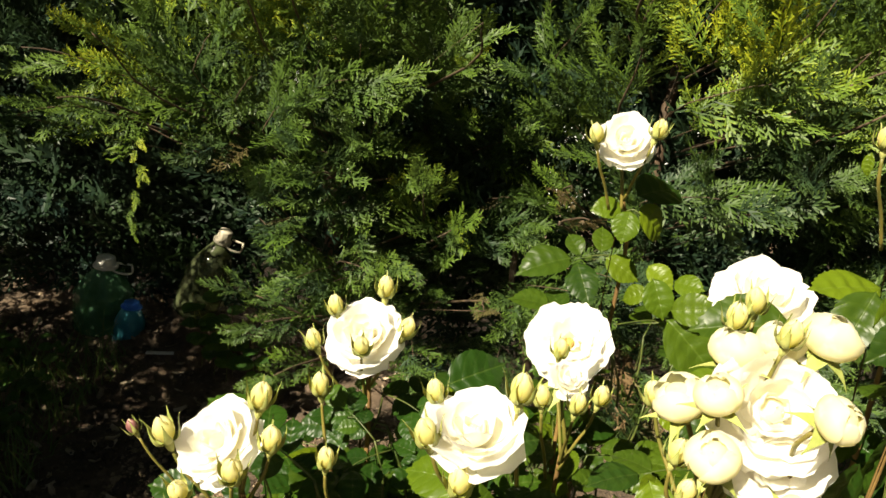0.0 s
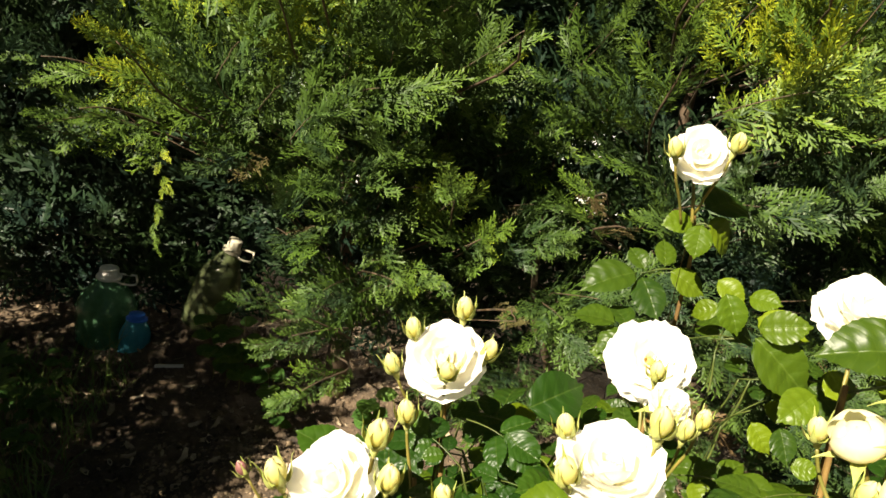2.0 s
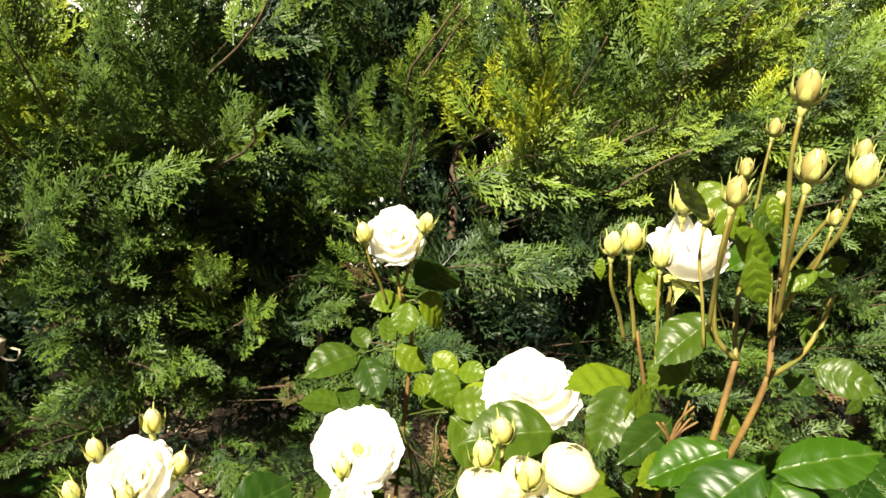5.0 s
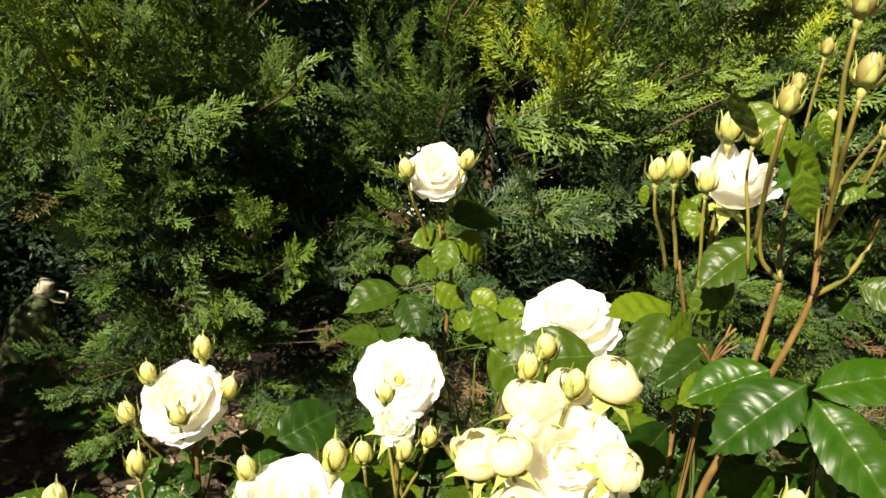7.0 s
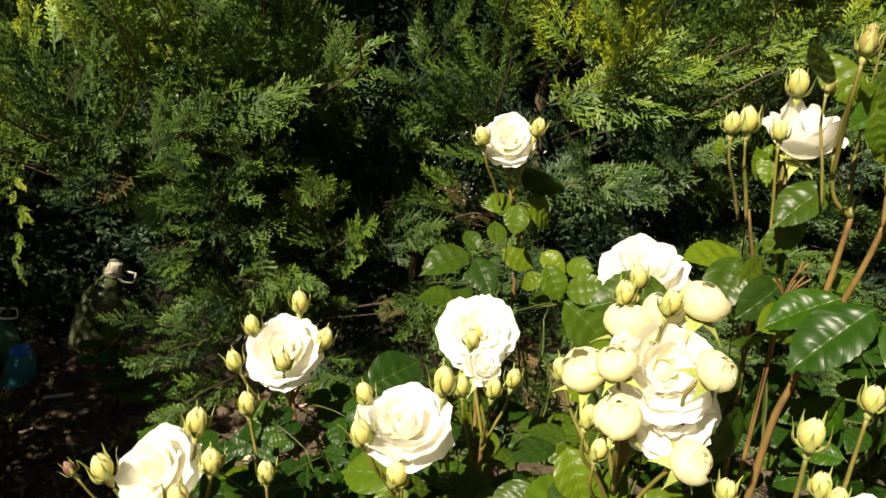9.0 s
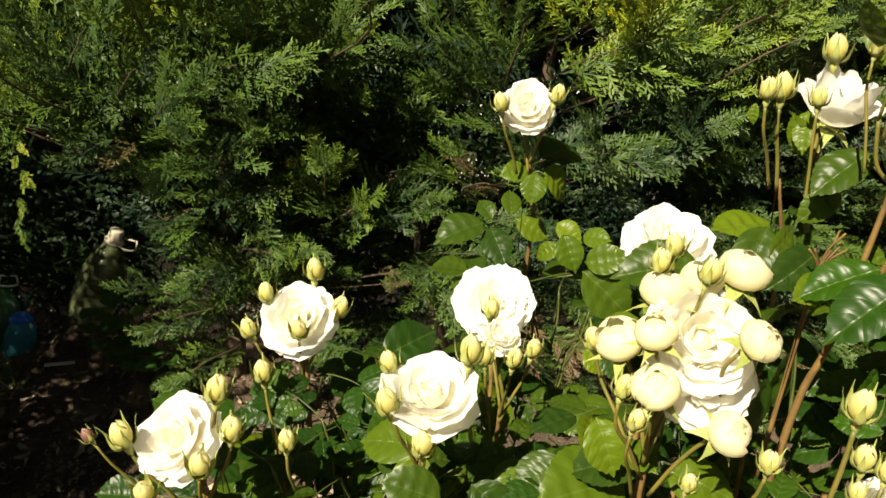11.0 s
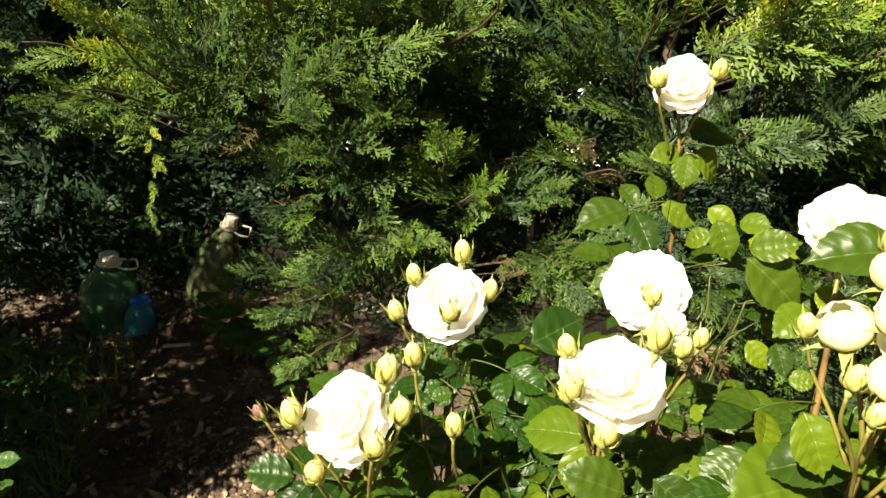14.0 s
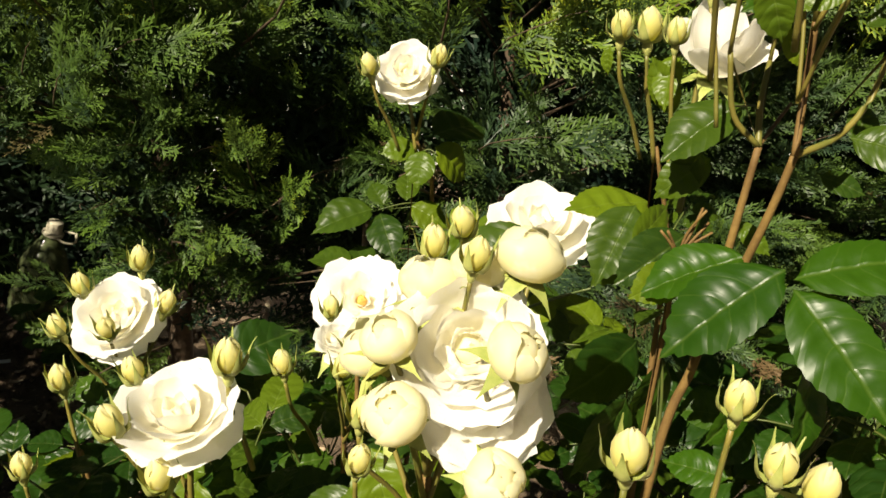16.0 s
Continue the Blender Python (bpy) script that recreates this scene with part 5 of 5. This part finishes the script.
def bottle(name, at, axis, height, radius, mat, cap_mat, label, handle, spin=0.0, neck=0.30):
    m = axis_frame(at, axis, spin)
    b = tagged(place(new(name), None, m), label, "bottle")
    prof = [(0.0, 0.0), (radius * 0.8, 0.0), (radius, height * 0.04)]
    for k in range(10):
        prof.append((radius * (1 - (0.035 if k % 2 else 0)), height * (0.08 + 0.04 * k)))
    for k in range(7):
        t = k / 6
        prof.append((radius * (0.98 - (0.98 - neck) * t ** 1.35), height * (0.50 + 0.36 * t)))
    prof.append((radius * neck * 0.95, height * 0.93))
    part("body", lathe("body", prof, mat, 28), b, m)
    r = radius * neck * 1.1
    part("cap", lathe("cap", [(0.0, height), (r * 0.80, height), (r * 0.88, height * 0.995), (r * 0.90, height * 0.985), (r * 0.92, height * 0.905), (r * 0.95, height * 0.90), (r * 1.18, height * 0.895), (r * 1.22, height * 0.89), (r * 1.22, height * 0.865), (r * 1.18, height * 0.86), (r * 0.9, height * 0.855)][::-1], cap_mat, 20, 0.02, None, 10), b, m)
    if handle:
        hz, w = height * 0.925, radius
        pts = [m @ Vector(p) for p in ((r, 0.015, hz), (r + 0.45 * w, 0.02, hz + 0.004), (r + 0.62 * w, 0, hz + 0.012), (r + 0.62 * w, 0, hz - 0.02), (r + 0.3 * w, -0.02, hz - 0.022), (r, -0.015, hz - 0.02))]
        v, q = tube_arrays(smooth_path(pts, 4), (0.004, 0.004), 6)
        inv = np.array(m.inverted())
        part("handle", grid_mesh("handle", v @ inv[:3, :3].T + inv[:3, 3], q, cap_mat), b, m)
    return b


bottle("water_jug", (-1.195, 2.78, 0.0), (0.08, 0.0, 1), 0.30, 0.114, GREEN_PLASTIC, CAP_PLASTIC, "large green plastic jug with white cap and handle on soil", True, -0.2)
bottle("water_jug", (-0.800, 2.64, 0.165), (0.36, 0.0, 1), 0.36, 0.082, CLEAR_PLASTIC, DULL_CAP, "clear crumpled plastic jug leaning on a bank of soil", True, -0.3)
bottle("small_bottle", (-1.06, 2.68, 0.0), (0.10, 0.05, 1), 0.165, 0.058, BLUE_PLASTIC, BLUE_CAP, "small crushed blue plastic bottle with a dark blue cap", False, 0.0, 0.5)
stick = box("wood_strip", (-0.87, 2.50, ground_height(-0.87, 2.50) + 0.006), (0.11, 0.016, 0.007), BOARD, None, 0.002, (0, 0, 8))
tagged(stick, "pale strip of wood lying on the soil", "wood strip")

# ---- litter, clods, grass and weeds ----


def scatter(name, count, area, rng, shape, mat, label, category):
    vs, qs, k0 = [], [], 0
    for _ in range(count):
        x, y = rng.uniform(*area[0]), rng.uniform(*area[1])
        v, q = shape(rng)
        a = np.array(Euler((rng.uniform(-0.5, 0.5), rng.uniform(-0.5, 0.5), rng.uniform(0, 6.3))).to_matrix())
        vs.append(v @ a.T + np.array((x, y, ground_height(x, y))))
        qs.append(q + k0)
        k0 += len(v)
    ob = new(name, grid_mesh(name, np.vstack(vs), np.vstack(qs), mat))
    place(ob, None, Matrix.Identity(4))
    tagged(ob, label, category, kind="stuff")


def dry_leaf(rng):
    s, c = rng.uniform(0.007, 0.030) * rng.uniform(0.6, 1), rng.uniform(0.2, 0.8)
    v = [(i * s * (1 - abs(j) * 0.5) * 0.5, j * s, c * s * (i * i + j * j) * 0.5 + 0.004) for j in (-1, 0, 1) for i in (-1, 0, 1)]
    return np.array(v), np.array(quads(3, 3))


def clod(rng):
    s = rng.uniform(0.005, 0.02) if rng.random() < 0.93 else rng.uniform(0.02, 0.035)
    n, rings = 6, 4
    v = [(s * math.sin(math.pi * (j + 0.3) / rings) * math.cos(6.283 * i / n) * rng.uniform(0.75, 1.2), s * math.sin(math.pi * (j + 0.3) / rings) * math.sin(6.283 * i / n) * rng.uniform(0.75, 1.2), s * 0.7 * math.cos(math.pi * (j + 0.3) / rings) * rng.uniform(0.8, 1.2)) for j in range(rings) for i in range(n)]
    return np.array(v), np.array(quads(n, rings, closed=True))


def crumb(rng):
    v, q = clod(rng)
    return v * 0.42, q


def grass_blade(rng):
    h, w, lean = rng.uniform(0.06, 0.20), rng.uniform(0.0015, 0.0035), rng.uniform(0.1, 0.9)
    v = []
    for j in range(5):
        t = j / 4
        for s in (-1, 1):
            v.append((s * w * (1 - 0.9 * t), lean * h * t * t, h * t * (1 - 0.3 * lean * t)))
    return np.array(v), np.array(quads(2, 5))


scatter("leaf_litter", 900, ((-1.9, 0.2), (1.3, 3.2)), random.Random(31), dry_leaf, LITTER, "dry brown fallen leaves scattered over the soil", "leaf litter")
scatter("soil_clods", 1800, ((-1.7, 0.1), (1.4, 2.9)), random.Random(32), clod, SOIL, "small crumbs and clods of brown soil", "clods")
DRY_SOIL = simple_material("dry_soil", (0.15, 0.105, 0.065), (0.28, 0.205, 0.13), 60, 0.95, 0.6, 0.004)
scatter("dry_crumbs", 1400, ((-0.80, -0.15), (1.55, 2.10)), random.Random(34), crumb, DRY_SOIL, "pale dry crumbs of soil on a low heap", "clods")
scatter("grass", 1500, ((-1.75, -1.00), (1.45, 2.55)), random.Random(33), grass_blade, GRASS, "thin tufts of green grass and weeds", "grass")


def weed(x, y, height, seed, count):
    rng = random.Random(seed)
    b = thing("weed", (x, y, ground_height(x, y)), "small leafy green weed growing under the hedge", "weed", "weeds under the hedge")
    z0 = ground_height(x, y)
    tube("stem", [(x, y, z0 - 0.01), (x + 0.01, y, z0 + 0.5 * height), (x + rng.uniform(-0.03, 0.03), y - 0.02, z0 + height)], (0.002, 0.001), STALK, b, 4, 5)
    for k in range(count):
        a, f = k * 2.4, 0.25 + 0.75 * k / count
        p = Vector((x, y, z0 + height * f))
        leaflet(b, p, p + Vector((math.cos(a), math.sin(a) - 0.3, 0.15)) * (0.05 if height < 0.19 else 0.075) * rng.uniform(0.7, 1.2), (-0.1, -0.5, 1), k, WEED_BLADES)


shade = random.Random(77)
for k in range(16):
    weed(shade.uniform(-1.6, -1.05), shade.uniform(1.75, 2.6), shade.uniform(0.08, 0.20), 90 + k, 8)
for k, (x, y, h) in enumerate(((-0.62, 2.42, 0.30), (-0.50, 2.35, 0.22), (-0.72, 2.47, 0.30), (-0.67, 2.45, 0.24), (-0.61, 2.47, 0.20), (-0.45, 2.2, 0.16), (-0.90, 1.31, 0.52), (-0.94, 1.24, 0.46), (-0.15, 2.15, 0.2))):
    weed(x, y, h, 70 + k, 9)
